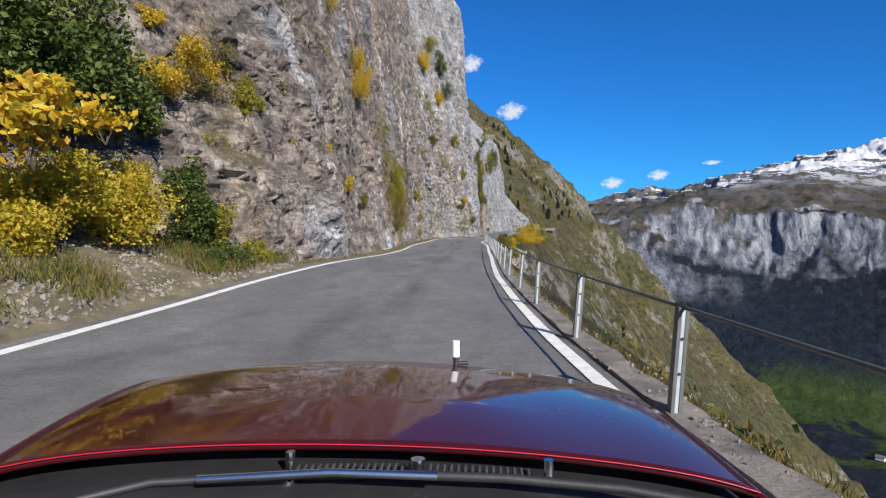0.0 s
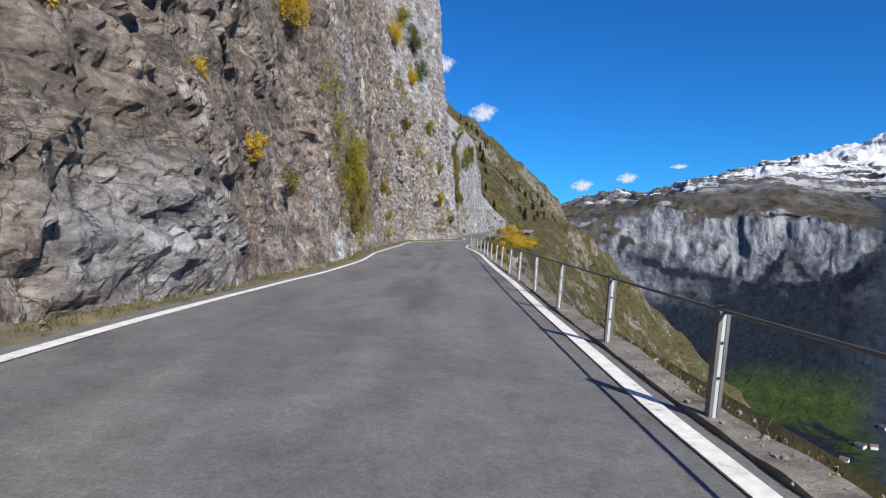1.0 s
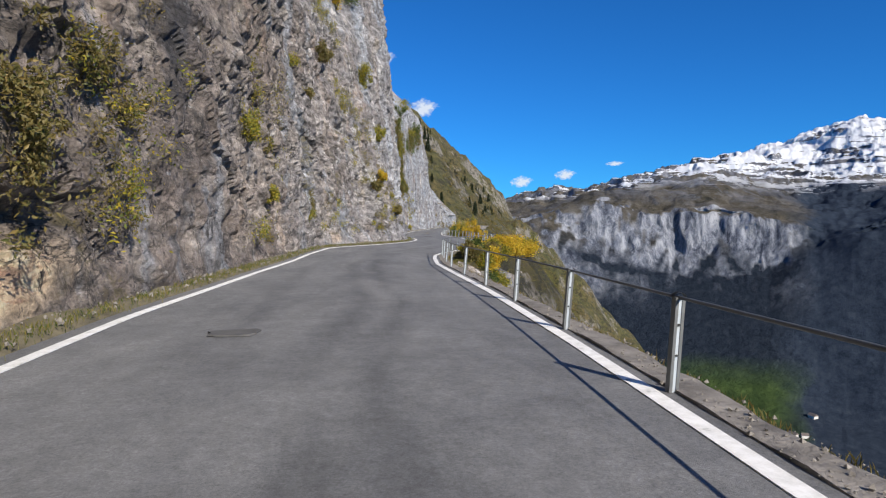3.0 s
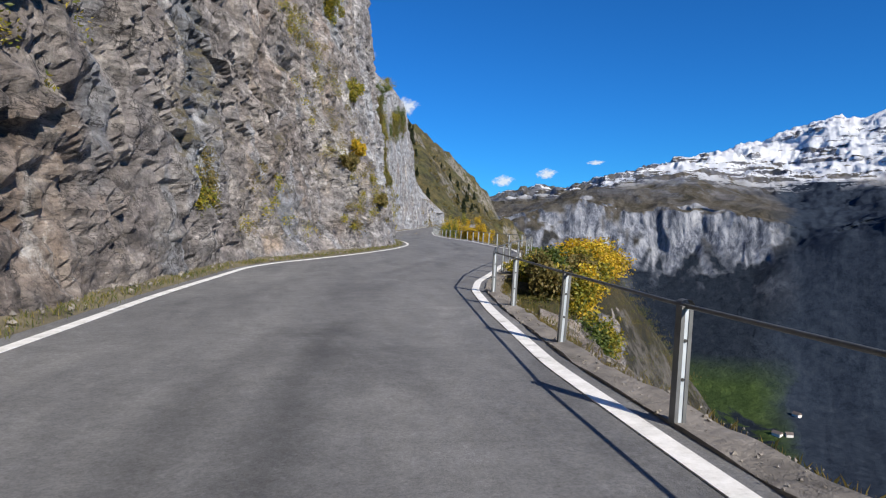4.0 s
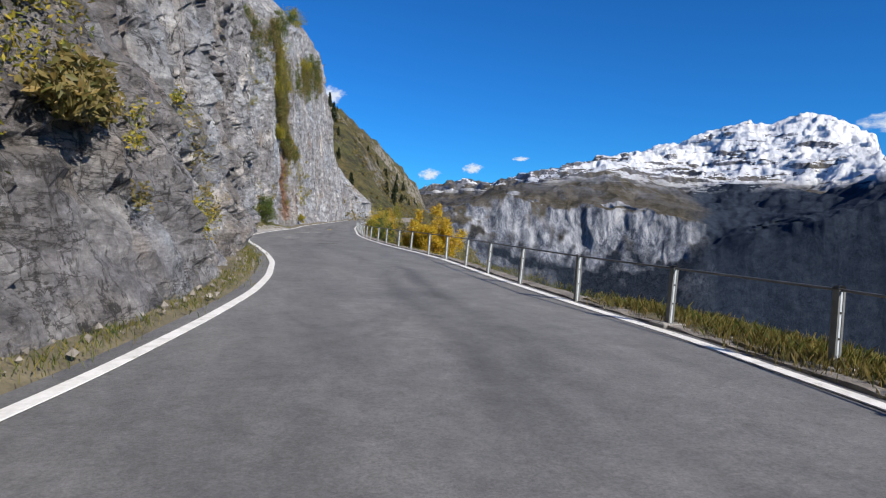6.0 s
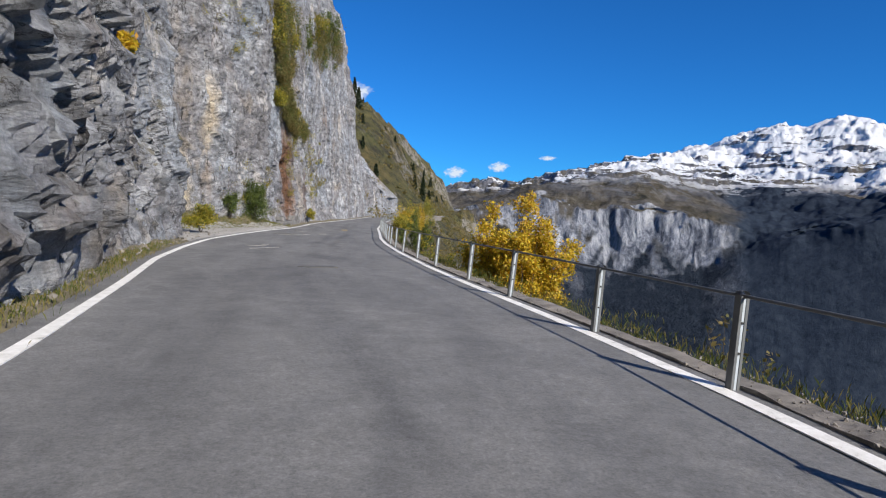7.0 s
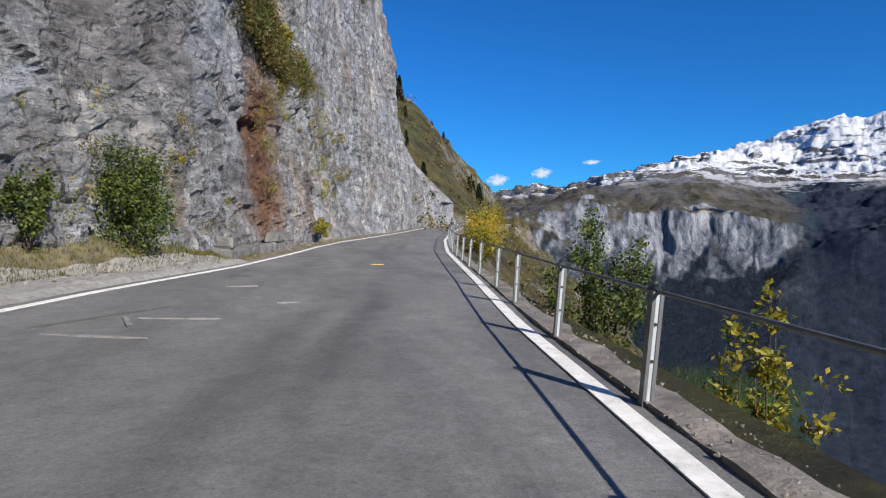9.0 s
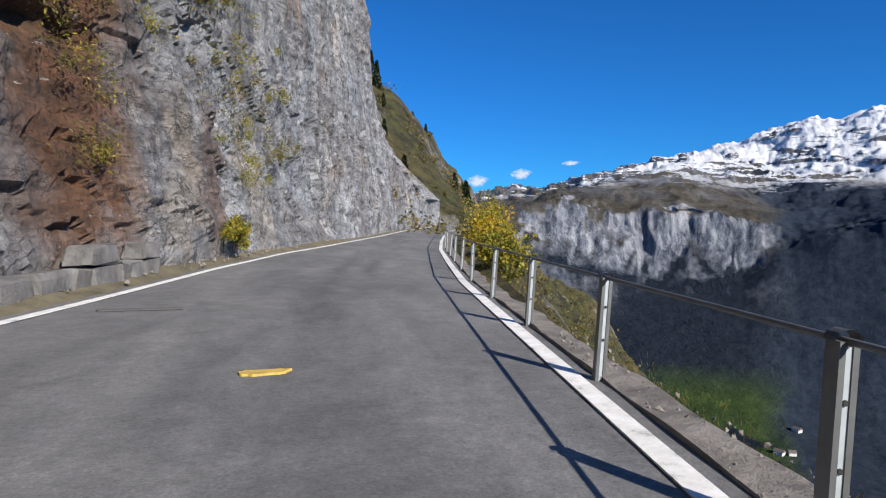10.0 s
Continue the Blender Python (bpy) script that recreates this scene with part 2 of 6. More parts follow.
def asphalt_mat():
    m, nt, b = node_mat("asphalt")
    v = coords(nt)
    lane = nt.nodes.new("ShaderNodeAttribute")
    lane.attribute_name = "lane"
    sep = nt.nodes.new("ShaderNodeSeparateXYZ")
    nt.links.new(lane.outputs["Vector"], sep.inputs[0])
    grain = noise_tex(nt, v, 46.0, 6, 0.85)
    speck = noise_tex(nt, v, 16.0, 8, 0.85)
    patch = noise_tex(nt, coords(nt, (1.0, 0.3, 1.0)), 0.7, 8, 0.66, 0.5)
    stain = noise_tex(nt, coords(nt, (1.0, 0.4, 1.0)), 0.45, 7, 0.66, 0.4)
    col = ramp(nt, patch, [(0.3, (0.098, 0.098, 0.101)), (0.48, (0.140, 0.140, 0.141)), (0.7, (0.188, 0.186, 0.183))])
    col = mix(nt, ramp(nt, stain, [(0.57, grey(0)), (0.66, grey(0.5))]), col, (0.066, 0.066, 0.068))
    # dark wheel tracks that run with the lane, patchy and wavering
    sway = math_node(nt, 'MULTIPLY', math_node(nt, 'SUBTRACT', noise_tex(nt, coords(nt, (0.2, 1, 1)), 0.09, 3), 0.5), 1.8)
    across = math_node(nt, 'ADD', sep.outputs["X"], sway)
    for at, wide, amt in ((2.15, 0.22, 0.62), (2.85, 0.28, 0.5), (4.4, 0.3, 0.3)):
        off = math_node(nt, 'ABSOLUTE', math_node(nt, 'SUBTRACT', across, at))
        edge = math_node(nt, 'ADD', off, math_node(nt, 'MULTIPLY', math_node(nt, 'SUBTRACT', noise_tex(nt, v, 1.4, 7, 0.7), 0.5), 0.5))
        band = ramp(nt, edge, [(0.0, grey(amt)), (wide + 0.12, grey(0))])
        gate = ramp(nt, noise_tex(nt, coords(nt, (0.4, 0.16, 1)), 0.8, 5, 0.6), [(0.42, grey(0)), (0.56, grey(1))])
        col = mix(nt, math_node(nt, 'MULTIPLY', band, gate), col, (0.056, 0.056, 0.058))
    blot = noise_tex(nt, v, 2.6, 8, 0.75)
    col = mix(nt, 0.5, col, ramp(nt, blot, [(0.3, grey(0.28)), (0.7, grey(0.72))]), "OVERLAY")
    col = mix(nt, 0.55, col, ramp(nt, speck, [(0.3, grey(0.22)), (0.5, grey(0.5)), (0.72, grey(0.8))]), "OVERLAY")
    col = mix(nt, 0.8, col, ramp(nt, grain, [(0.3, grey(0.25)), (0.5, grey(0.5)), (0.72, grey(0.8))]), "OVERLAY")
    nt.links.new(col, b.inputs["Base Color"])
    b.inputs["Roughness"].default_value = 0.8
    bump(nt, b, math_node(nt, 'ADD', grain, math_node(nt, 'MULTIPLY', speck, 0.6)), 0.6, 0.01)
    return m


def line_mat():
    m, nt, b = node_mat("line_paint")
    v = coords(nt)
    wear = noise_tex(nt, v, 5.0, 8, 0.75)
    col = ramp(nt, wear, [(0.30, (0.22, 0.215, 0.2)), (0.40, (0.62, 0.61, 0.58)), (0.6, (0.80, 0.79, 0.77))])
    nt.links.new(col, b.inputs["Base Color"])
    b.inputs["Roughness"].default_value = 0.7
    bump(nt, b, noise_tex(nt, v, 60.0, 4, 0.7), 0.3, 0.005)
    return m


def meadow_mat(name, dry=0.5):
    m, nt, b = node_mat(name)
    v = coords(nt)
    big = noise_tex(nt, v, 0.05, 6, 0.65, 0.4)
    midn = noise_tex(nt, v, 0.5, 8, 0.7)
    col = ramp(nt, midn, [(0.28, (0.026, 0.026, 0.010)), (0.45, (0.066, 0.056, 0.018)), (0.6, (0.125, 0.092, 0.032)), (0.75, (0.18, 0.135, 0.05))])
    lush = ramp(nt, midn, [(0.3, (0.022, 0.030, 0.008)), (0.6, (0.075, 0.080, 0.020))])
    col = mix(nt, ramp(nt, big, [(0.4, grey(0)), (0.6, grey(1 - dry * 0.5))]), col, lush)
    stone = noise_tex(nt, v, 0.22, 9, 0.75)
    bare = math_node(nt, 'SUBTRACT', stone, math_node(nt, 'MULTIPLY', math_node(nt, 'SUBTRACT', normal_z(nt), 0.66), 0.7))
    col = mix(nt, ramp(nt, bare, [(0.57, grey(0)), (0.64, grey(0.85))]), col, ramp(nt, noise_tex(nt, v, 1.5, 8, 0.7), [(0.3, (0.09, 0.082, 0.072)), (0.7, (0.33, 0.305, 0.27))]))
    scrub = noise_tex(nt, v, 0.35, 9, 0.75)
    col = mix(nt, ramp(nt, scrub, [(0.50, grey(0)), (0.57, grey(0.9))]), col, (0.022, 0.021, 0.009))
    nt.links.new(col, b.inputs["Base Color"])
    b.inputs["Roughness"].default_value = 0.95
    bump(nt, b, noise_tex(nt, v, 0.9, 12, 0.75), 1.0, 1.2)
    return m


def leaf_mat(name, cols, rough=0.55):
    m, nt, b = node_mat(name)
    geo = nt.nodes.new("ShaderNodeNewGeometry")
    r = ramp(nt, geo.outputs["Random Per Island"], [(k / max(1, len(cols) - 1), c) for k, c in enumerate(cols)])
    nt.links.new(r, b.inputs["Base Color"])
    b.inputs["Roughness"].default_value = rough
    tr = nt.nodes.new("ShaderNodeBsdfTranslucent")
    nt.links.new(r, tr.inputs["Color"])
    mx = nt.nodes.new("ShaderNodeMixShader")
    mx.inputs[0].default_value = 0.45
    out = nt.nodes["Material Output"]
    nt.links.new(b.outputs[0], mx.inputs[1])
    nt.links.new(tr.outputs[0], mx.inputs[2])
    nt.links.new(mx.outputs[0], out.inputs[0])
    return m


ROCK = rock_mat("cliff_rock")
STONE = plain_mat("loose_stone", (0.22, 0.20, 0.175), 0.9, 0, 0.5, 3.0, 0.6, 0.05)
ASPHALT = asphalt_mat()
PAINT = line_mat()
CONCRETE = plain_mat("kerb_concrete", (0.185, 0.168, 0.15), 0.9, 0, 0.75, 2.2, 0.9, 0.04)
MEADOW = meadow_mat("alpine_meadow")
DIRT = plain_mat("shoulder_dirt", (0.135, 0.115, 0.07), 0.95, 0, 0.55, 1.8, 0.8, 0.05)
GRAVEL = plain_mat("pale_gravel", (0.30, 0.29, 0.275), 0.95, 0, 0.4, 7.0, 0.9, 0.05)
# sunlit tone of the post web, the light put into its colour
LIT_STEEL = plain_mat("lit_galvanised_steel", (0.42, 0.46, 0.49), 0.5, 0.25, 0.2, 6.0, 0.1)
# shaded tone of the flanges, put into the colour; also the rail's dark steel
DARK_SHADED_STEEL = plain_mat("dark_shaded_steel", (0.13, 0.135, 0.135), 0.55, 0.4, 0.3, 5.0, 0.1)
HOLE = plain_mat("bolt_dark", (0.02, 0.02, 0.02), 0.7, 0, 0.1, 8, 0)
BARK = plain_mat("bark", (0.085, 0.065, 0.048), 0.9, 0, 0.4, 12.0, 0.8, 0.02)
LEAF_GREEN = leaf_mat("green_leaves", [(0.028, 0.050, 0.012), (0.06, 0.095, 0.02), (0.11, 0.15, 0.026), (0.17, 0.19, 0.035)])
LEAF_YELLOW = leaf_mat("yellow_leaves", [(0.24, 0.21, 0.022), (0.50, 0.38, 0.022), (0.66, 0.46, 0.022), (0.44, 0.22, 0.016), (0.70, 0.55, 0.05)])
LEAF_GOLD = leaf_mat("gold_green_leaves", [(0.26, 0.26, 0.03), (0.46, 0.40, 0.03), (0.56, 0.40, 0.025), (0.36, 0.32, 0.03), (0.46, 0.26, 0.02)])
LEAF_MIXED = leaf_mat("mixed_leaves", [(0.07, 0.10, 0.016), (0.18, 0.20, 0.026), (0.34, 0.30, 0.03), (0.44, 0.33, 0.03), (0.13, 0.12, 0.022)])
LEAF_DRY = leaf_mat("dry_grass", [(0.13, 0.105, 0.032), (0.23, 0.18, 0.058), (0.09, 0.10, 0.025), (0.30, 0.21, 0.065)])
LEAF_GRASS = leaf_mat("grass_blades", [(0.045, 0.075, 0.014), (0.10, 0.125, 0.022), (0.19, 0.17, 0.04), (0.26, 0.21, 0.06)])
NEEDLES = leaf_mat("conifer_needles", [(0.012, 0.022, 0.008), (0.022, 0.035, 0.012), (0.03, 0.042, 0.014)])


def mesh_np(name, verts, faces, mat, smooth=False, parent=None):
    me = bpy.data.meshes.new(name)
    me.from_pydata([tuple(v) for v in np.asarray(verts).tolist()], [], np.asarray(faces).tolist())
    me.materials.append(mat)
    if smooth:
        me.polygons.foreach_set("use_smooth", np.ones(len(me.polygons), dtype=bool))
    me.update()
    ob = new(name, me)
    if parent:
        ob.parent = parent
    return ob


def grid_faces(nu, nv):
    i = np.arange(nu - 1)[:, None] * nv + np.arange(nv - 1)[None, :]
    return np.stack([i, i + nv, i + nv + 1, i + 1], -1).reshape(-1, 4)


def part(name, bm, material, parent, label=""):
    me = bpy.data.meshes.new(name)
    bm.to_mesh(me)
    bm.free()
    me.materials.append(material)
    ob = new(name, me)
    ob.parent = parent
    if label:
        ob["label"] = label
    return ob

# ---- plan of the road, as functions of y ----
Z_ROAD = smooth_fn([(-70, 0), (0, 0), (24, 0), (37, -0.02), (65, -0.07), (85, -0.10), (110, -0.05), (140, -0.03), (151, 0.05), (157, 0.09), (164, 0.15), (172, 0.25),
                    (190, 0.6), (210, 1.1), (420, 4)], 5)
# how much higher the cliff-side line lies than the valley-side line
BANK = smooth_fn([(-70, 0.06), (4, 0.08), (10, 0.13), (16, 0.22), (21, 0.21), (27, 0.1), (33, -0.02), (40, -0.05), (50, -0.01), (60, 0.04), (70, 0.12), (79, 0.15), (88, 0.11),
                  (98, 0.05), (120, 0.07), (132, 0.08), (148, 0.05), (170, 0.03), (420, 0.03)], 5)
X_LEFT = smooth_fn([(-70, -5.0), (0, -4.85), (5, -4.7), (10, -4.4), (14, -4.25), (18, -4.0), (22, -3.85), (26, -3.65), (30, -3.5), (34, -3.2), (38, -2.95), (42, -2.68), (46, -2.62), (51, -2.6), (55, -2.3),
                    (60, -1.95), (65, -1.45), (70, -1.2), (74, -0.85), (77, -0.6), (79, 0.0), (81, 0.95), (84, 2.2), (87, 3.37), (90, 4.4), (93, 5.3), (96, 5.98), (99, 6.55), (102, 6.87),
                    (106, 7.05), (110, 6.95), (115, 6.65), (120, 6.25), (125, 6.2), (130, 6.4), (136, 7.15), (142, 8.2), (148, 9.75), (154, 10.75), (160, 11.6), (167, 13.0), (175, 15.4),
                    (185, 18.5), (195, 21.4), (210, 26.8), (240, 41), (420, 131)], 1.5)
X_RIGHT = smooth_fn([(-70, 1.2), (0, 1.45), (4, 1.42), (8, 1.33), (12, 1.37), (18, 1.54), (24, 1.89), (30, 2.3), (36, 2.62), (42, 3.0), (48, 3.42), (54, 3.7), (60, 3.8), (64, 3.9), (68, 4.3), (71, 4.72),
                     (73, 5.25), (75, 6.03), (77, 6.76), (79, 7.45), (81, 8.3), (83, 9.14), (85, 9.85), (88, 10.75), (91, 11.4), (94, 11.72), (97, 11.85), (101, 12.13), (105, 12.5), (108, 12.76), (112, 12.87),
                     (116, 12.88), (120, 12.96), (126, 13.27), (132, 13.75), (138, 14.43), (144, 15.3), (150, 16.12), (156, 16.95), (162, 18.0), (170, 19.45), (178, 21.2), (186, 23.1), (196, 25.8),
                     (210, 31), (240, 46), (420, 136)], 0.8)


def road_z(x, y):
    """Height of the road's surface, with its crossfall."""
    a, b = X_LEFT(y), X_RIGHT(y)
    return Z_ROAD(y) + BANK(y) * np.clip((b - x) / (b - a), 0, 1.15)


FOOT_GAP = smooth_fn([(-70, 3.0), (8, 2.6), (14, 2.0), (20, 0.9), (26, 0.6), (40, 0.5), (60, 0.55), (76, 0.75), (85, 0.9), (90, 0.9), (95, 0.55), (100, 0.7), (106, 1.0),
                      (112, 0.8), (122, 0.6), (130.5, 0.7), (132.5, 2.0), (134.5, 4.4), (138, 4.8), (142, 3.9), (145, 2.8), (148, 1.7), (155, 1.3), (162, 0.9), (170, 0.5), (420, 0.5)], 1.2)
LEAN = smooth_fn([(-70, 0.5), (10, 0.5), (17, 0.36), (24, 0.22), (32, 0.16), (45, 0.08), (60, 0.06), (72, 0.12), (80, 0.18), (86, 0.24), (92, 0.3), (99, 0.3), (106, 0.18),
                  (115, 0.06), (125, 0.05), (135, 0.1), (146, -0.03), (155, 0.05), (170, 0.07), (193, 0.09), (420, 0.3)], 3)
LEDGE = smooth_fn([(-70, 40), (100, 46), (118, 40), (128, 22), (140, 17), (150, 20), (160, 22), (172, 24), (184, 25), (189, 24), (193, 12), (198, 6), (210, 3), (420, 2)], 2)


def x_foot(y):
    return X_LEFT(y) - 0.15 - FOOT_GAP(y)


# hillside: the line at road height, bending to the right far ahead
X_SLOPE = smooth_fn([(-70, 2.2), (0, 2.3), (60, 4.4), (68, 5.2), (72, 6.6), (76, 9.6), (80, 12.2), (86, 13.8), (92, 14.2), (105, 13.9), (120, 14.2), (150, 17), (190, 25.5), (215, 34), (260, 48), (330, 66), (420, 92)], 5)

# ---- road, lines, kerb ----


def strip(name, fa, fb, y0, y1, step, n, mat, lift=0.0, mid=None):
    ys = np.arange(y0, y1 + 1e-6, step)
    t = np.linspace(0, 1, n)
    a, b = fa(ys)[:, None], fb(ys)[:, None]
    xs = a + (b - a) * t[None, :]
    zs = road_z(xs, ys[:, None]) + lift + (0 if mid is None else mid(xs, ys[:, None]))
    v = np.stack([xs, np.broadcast_to(ys[:, None], xs.shape), np.broadcast_to(zs, xs.shape)], -1).reshape(-1, 3)
    return mesh_np(name, v, grid_faces(len(ys), n)[:, ::-1], mat)


def solid(ob, thick):
    m = ob.modifiers.new("solid", 'SOLIDIFY')
    m.thickness, m.offset = thick, -1
    return ob


road = strip("road", lambda y: X_LEFT(y) - 0.35, lambda y: X_RIGHT(y) + 0.22, -60, 232, 0.5, 16, ASPHALT, 0, lambda x, y: 0.012 * vnoise(x * 0.4, y * 0.2, y * 0))
co = np.empty(len(road.data.vertices) * 3)
road.data.vertices.foreach_get("co", co)
co = co.reshape(-1, 3)
lane = road.data.attributes.new("lane", 'FLOAT_VECTOR', 'POINT')
lane.data.foreach_set("vector", np.stack([X_RIGHT(co[:, 1]) - co[:, 0], co[:, 1], 0 * co[:, 0]], 1).ravel())
solid(road, 0.25)
tagged(road, "grey worn asphalt mountain road with dark tyre stains", "road", kind="structure")
lineL = strip("line_left", lambda y: X_LEFT(y) - 0.07, lambda y: X_LEFT(y) + 0.08, -60, 230, 0.25, 3, PAINT, 0.016)
tagged(solid(lineL, 0.012), "white painted edge line beside the cliff", "road marking", kind="structure")
lineR = strip("line_right", lambda y: X_RIGHT(y) - 0.08, lambda y: X_RIGHT(y) + 0.08, -60, 230, 0.25, 3, PAINT, 0.016)
tagged(solid(lineR, 0.012), "white painted edge line beside the railing", "road marking", kind="structure")
BAY = smooth_fn([(-70, 0), (75, 0), (77, 1), (95, 1), (97, 0), (420, 0)], 1.0)     # where the concrete edge gives way to an earthy verge
kerb = strip("kerb", lambda y: X_RIGHT(y) + 0.22, lambda y: X_RIGHT(y) + 0.52 - 0.12 * BAY(y) + 0.05 * (1 - 0.7 * BAY(y)) * fbm(y * 1.3, y * 0, y * 0, 3, 77), -60, 228, 0.15, 4, CONCRETE, 0.03,
             lambda x, y: 0.02 * vnoise(x * 3, y * 2.5, x * 0) )
tagged(solid(kerb, 0.9), "weathered concrete retaining edge strip under the railing", "kerb", kind="structure")

verge = strip("verge", lambda y: X_RIGHT(y) + 0.36, lambda y: X_RIGHT(y) + 2.4, 74.5, 97.5, 0.15, 16, DIRT, 0.0,
              lambda x, y: 0.02 - 0.30 * np.clip((x - X_RIGHT(y) - 0.9) / 1.2, 0, 1) + 0.05 * fbm(x * 2.1, y * 2.1, x * 0, 3, 45))
tagged(solid(verge, 0.35), "earthy verge with gravel between the road and the railing in the bend", "ground", kind="structure")


def shoulder_h(x, y):
    """Height of the shoulder over the road: a bank at the start, a gravel floor and a grassy bank in the recess."""
    flat = np.interp(y, [126, 130, 144, 149], [0.5, 2.6, 1.9, 0.5])
    rise = np.interp(y, [-60, 16, 22, 124, 128, 131, 147, 150], [0.42, 0.42, 0.12, 0.1, 0.15, 0.5, 0.55, 0.12])
    inner = X_LEFT(y) - 0.3 - x
    return -0.06 + 0.10 * np.clip(inner / 0.25, 0, 1) + np.minimum(np.clip(X_LEFT(y) - flat - x, 0, 4) * rise, 1.5) + 0.05 * fbm(x * 1.7, y * 1.7, x * 0, 3, 5) * np.clip(inner / 0.5, 0, 1)


shoulder = strip("shoulder", lambda y: x_foot(y) - 1.6, lambda y: X_LEFT(y) - 0.3, -60, 225, 0.25, 16, DIRT, 0.0, shoulder_h)
tagged(shoulder, "earthy road shoulder with grass and small stones", "ground", kind="structure")

# ---- cliff ----
CH = np.concatenate([np.arange(-0.6, 7, 0.11), np.arange(7, 16, 0.2), np.arange(16, 30, 0.5), np.arange(30, 60, 1.2)])


def cliff_x(y, h):
    lean, ledge = LEAN(y), LEDGE(y)
    lower = np.minimum(h, ledge)
    return x_foot(y) - lean * lower - np.maximum(0, h - ledge) * 1.0


def build_cliff():
    ys = np.arange(-30, 220, 0.115)
    Y, Hh = np.meshgrid(ys, CH, indexing="ij")
    X = cliff_x(Y, Hh)
    slope = np.gradient(x_foot(ys), ys)[:, None]
    ln = np.sqrt(1 + slope ** 2)
    nx, ny = 1 / ln, -slope / ln
    u = Y + X * 0.35
    wu, wv = u + 0.35 * fbm(u * .4, Hh * .4, X * 0, 3, 3), Hh + 0.35 * fbm(u * .4, Hh * .4, X * 0 + 9, 3, 4)
    shear = wu + 0.45 * wv
    d = 0.7 * fbm(Y * .08, Hh * .06, X * 0, 4, 11)
    amp = np.interp(Y, [0, 18, 27, 33, 57, 66, 75, 100, 120, 131, 160, 172, 220], [0.75, 0.75, 0.55, 0.34, 0.36, 0.62, 0.75, 0.95, 0.9, 0.5, 0.45, 0.3, 0.3])
    mask = np.clip(0.5 + 1.2 * fbm(Y * .12, Hh * .12, X * 0, 3, 71), 0, 1)
    d = d + amp * (0.34 * facets(wu + 0.35 * wv, wv * 0.8, 3.6, 2.8, 1, 1.1) + 0.34 * facets(shear, wv, 1.7, 1.2, 2, 1.2) + 0.26 * facets(wu - 0.25 * wv, wv + 0.2 * wu, 0.8, 0.5, 3, 1.2) * (0.35 + mask)
                   + 0.11 * facets(wu, wv, 0.42, 0.33, 4, 1.2))
    # broken bedding: sawtooth ledges that end in sharp undercut lips
    for per, dep, tilt, seed in ((1.5, 0.34, 0.42, 5), (0.62, 0.19, -0.30, 6), (0.9, 0.17, 2.2, 7)):
        run = (wv + tilt * wu) / per + 0.5 * fbm(u * .5, Hh * .5, X * 0, 4, 30 + seed)
        cell = np.floor(run)
        on = np.clip(2.4 * (fbm(u * .22, Hh * .3, cell * 3.7, 3, 40 + seed) + 0.05), 0, 1)
        d = d + dep * (0.35 + 0.65 * amp) * on * (0.5 - (run - cell))
    # upright ribs and corners of the blocky grey stretch
    for per, dep, seed in ((2.6, 0.62, 8), (1.05, 0.26, 9)):
        run = (wu + 0.22 * wv) / per + 0.35 * fbm(u * .3, Hh * .25, X * 0, 4, 50 + seed)
        cell = np.floor(run)
        on = np.clip(2.0 * (fbm(u * .15, Hh * .16, cell * 2.9, 3, 60 + seed) + 0.12), 0, 1)
        d = d + dep * np.interp(Y, [60, 80, 100, 112, 148, 160], [0.15, 0.4, 0.7, 1.0, 1.0, 0.15]) * on * (run - cell - 0.5)
    d = d + 0.06 * fbm(wu * 0.9, wv * 0.9, X * 0, 4, 22) + 0.022 * fbm(Y * 3.1, Hh * 3.1, X * 0, 2, 21)
    # hollows: the overhang by the seep, the broken niche low down
    for (y0, h0, ry, rh, dep) in ((50.0, 1.55, 1.7, 0.24, 0.8), (42.4, 1.9, 0.3, 0.5, 0.35), (41.2, 1.5, 0.7, 0.16, 0.4), (156.5, 4.6, 1.5, 0.4, 0.6), (157, 3, 2.2, 3.4, 0.5), (60, 4.2, 0.8, 0.4, 0.35), (27.5, 2.2, 0.9, 0.35, 0.3), (31, 6.5, 1.0, 0.5, 0.4), (88, 8.5, 2.5, 0.4, 0.5)):
        q = ((wu - X * .35 - y0 - 0.0) / ry) ** 2 + ((wv - h0) / rh) ** 2
        d = d - dep * np.exp(-q)
    d = d * np.clip((Hh + 0.6) / 1.6, 0.25, 1.0)
    d = np.where(Hh > LEDGE(Y), d * 1.2 + 0.5 * fbm(Y * .3, Hh * .3, X * 0, 3, 8), d)
    V = np.stack([X + nx * d, Y + ny * d, Z_ROAD(Y) + BANK(Y) + Hh], -1).reshape(-1, 3)
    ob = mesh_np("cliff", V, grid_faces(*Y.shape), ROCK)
    tagged(ob, "steep fractured grey-brown limestone cliff beside the road", "cliff", kind="structure")
    return ob


cliff = build_cliff()

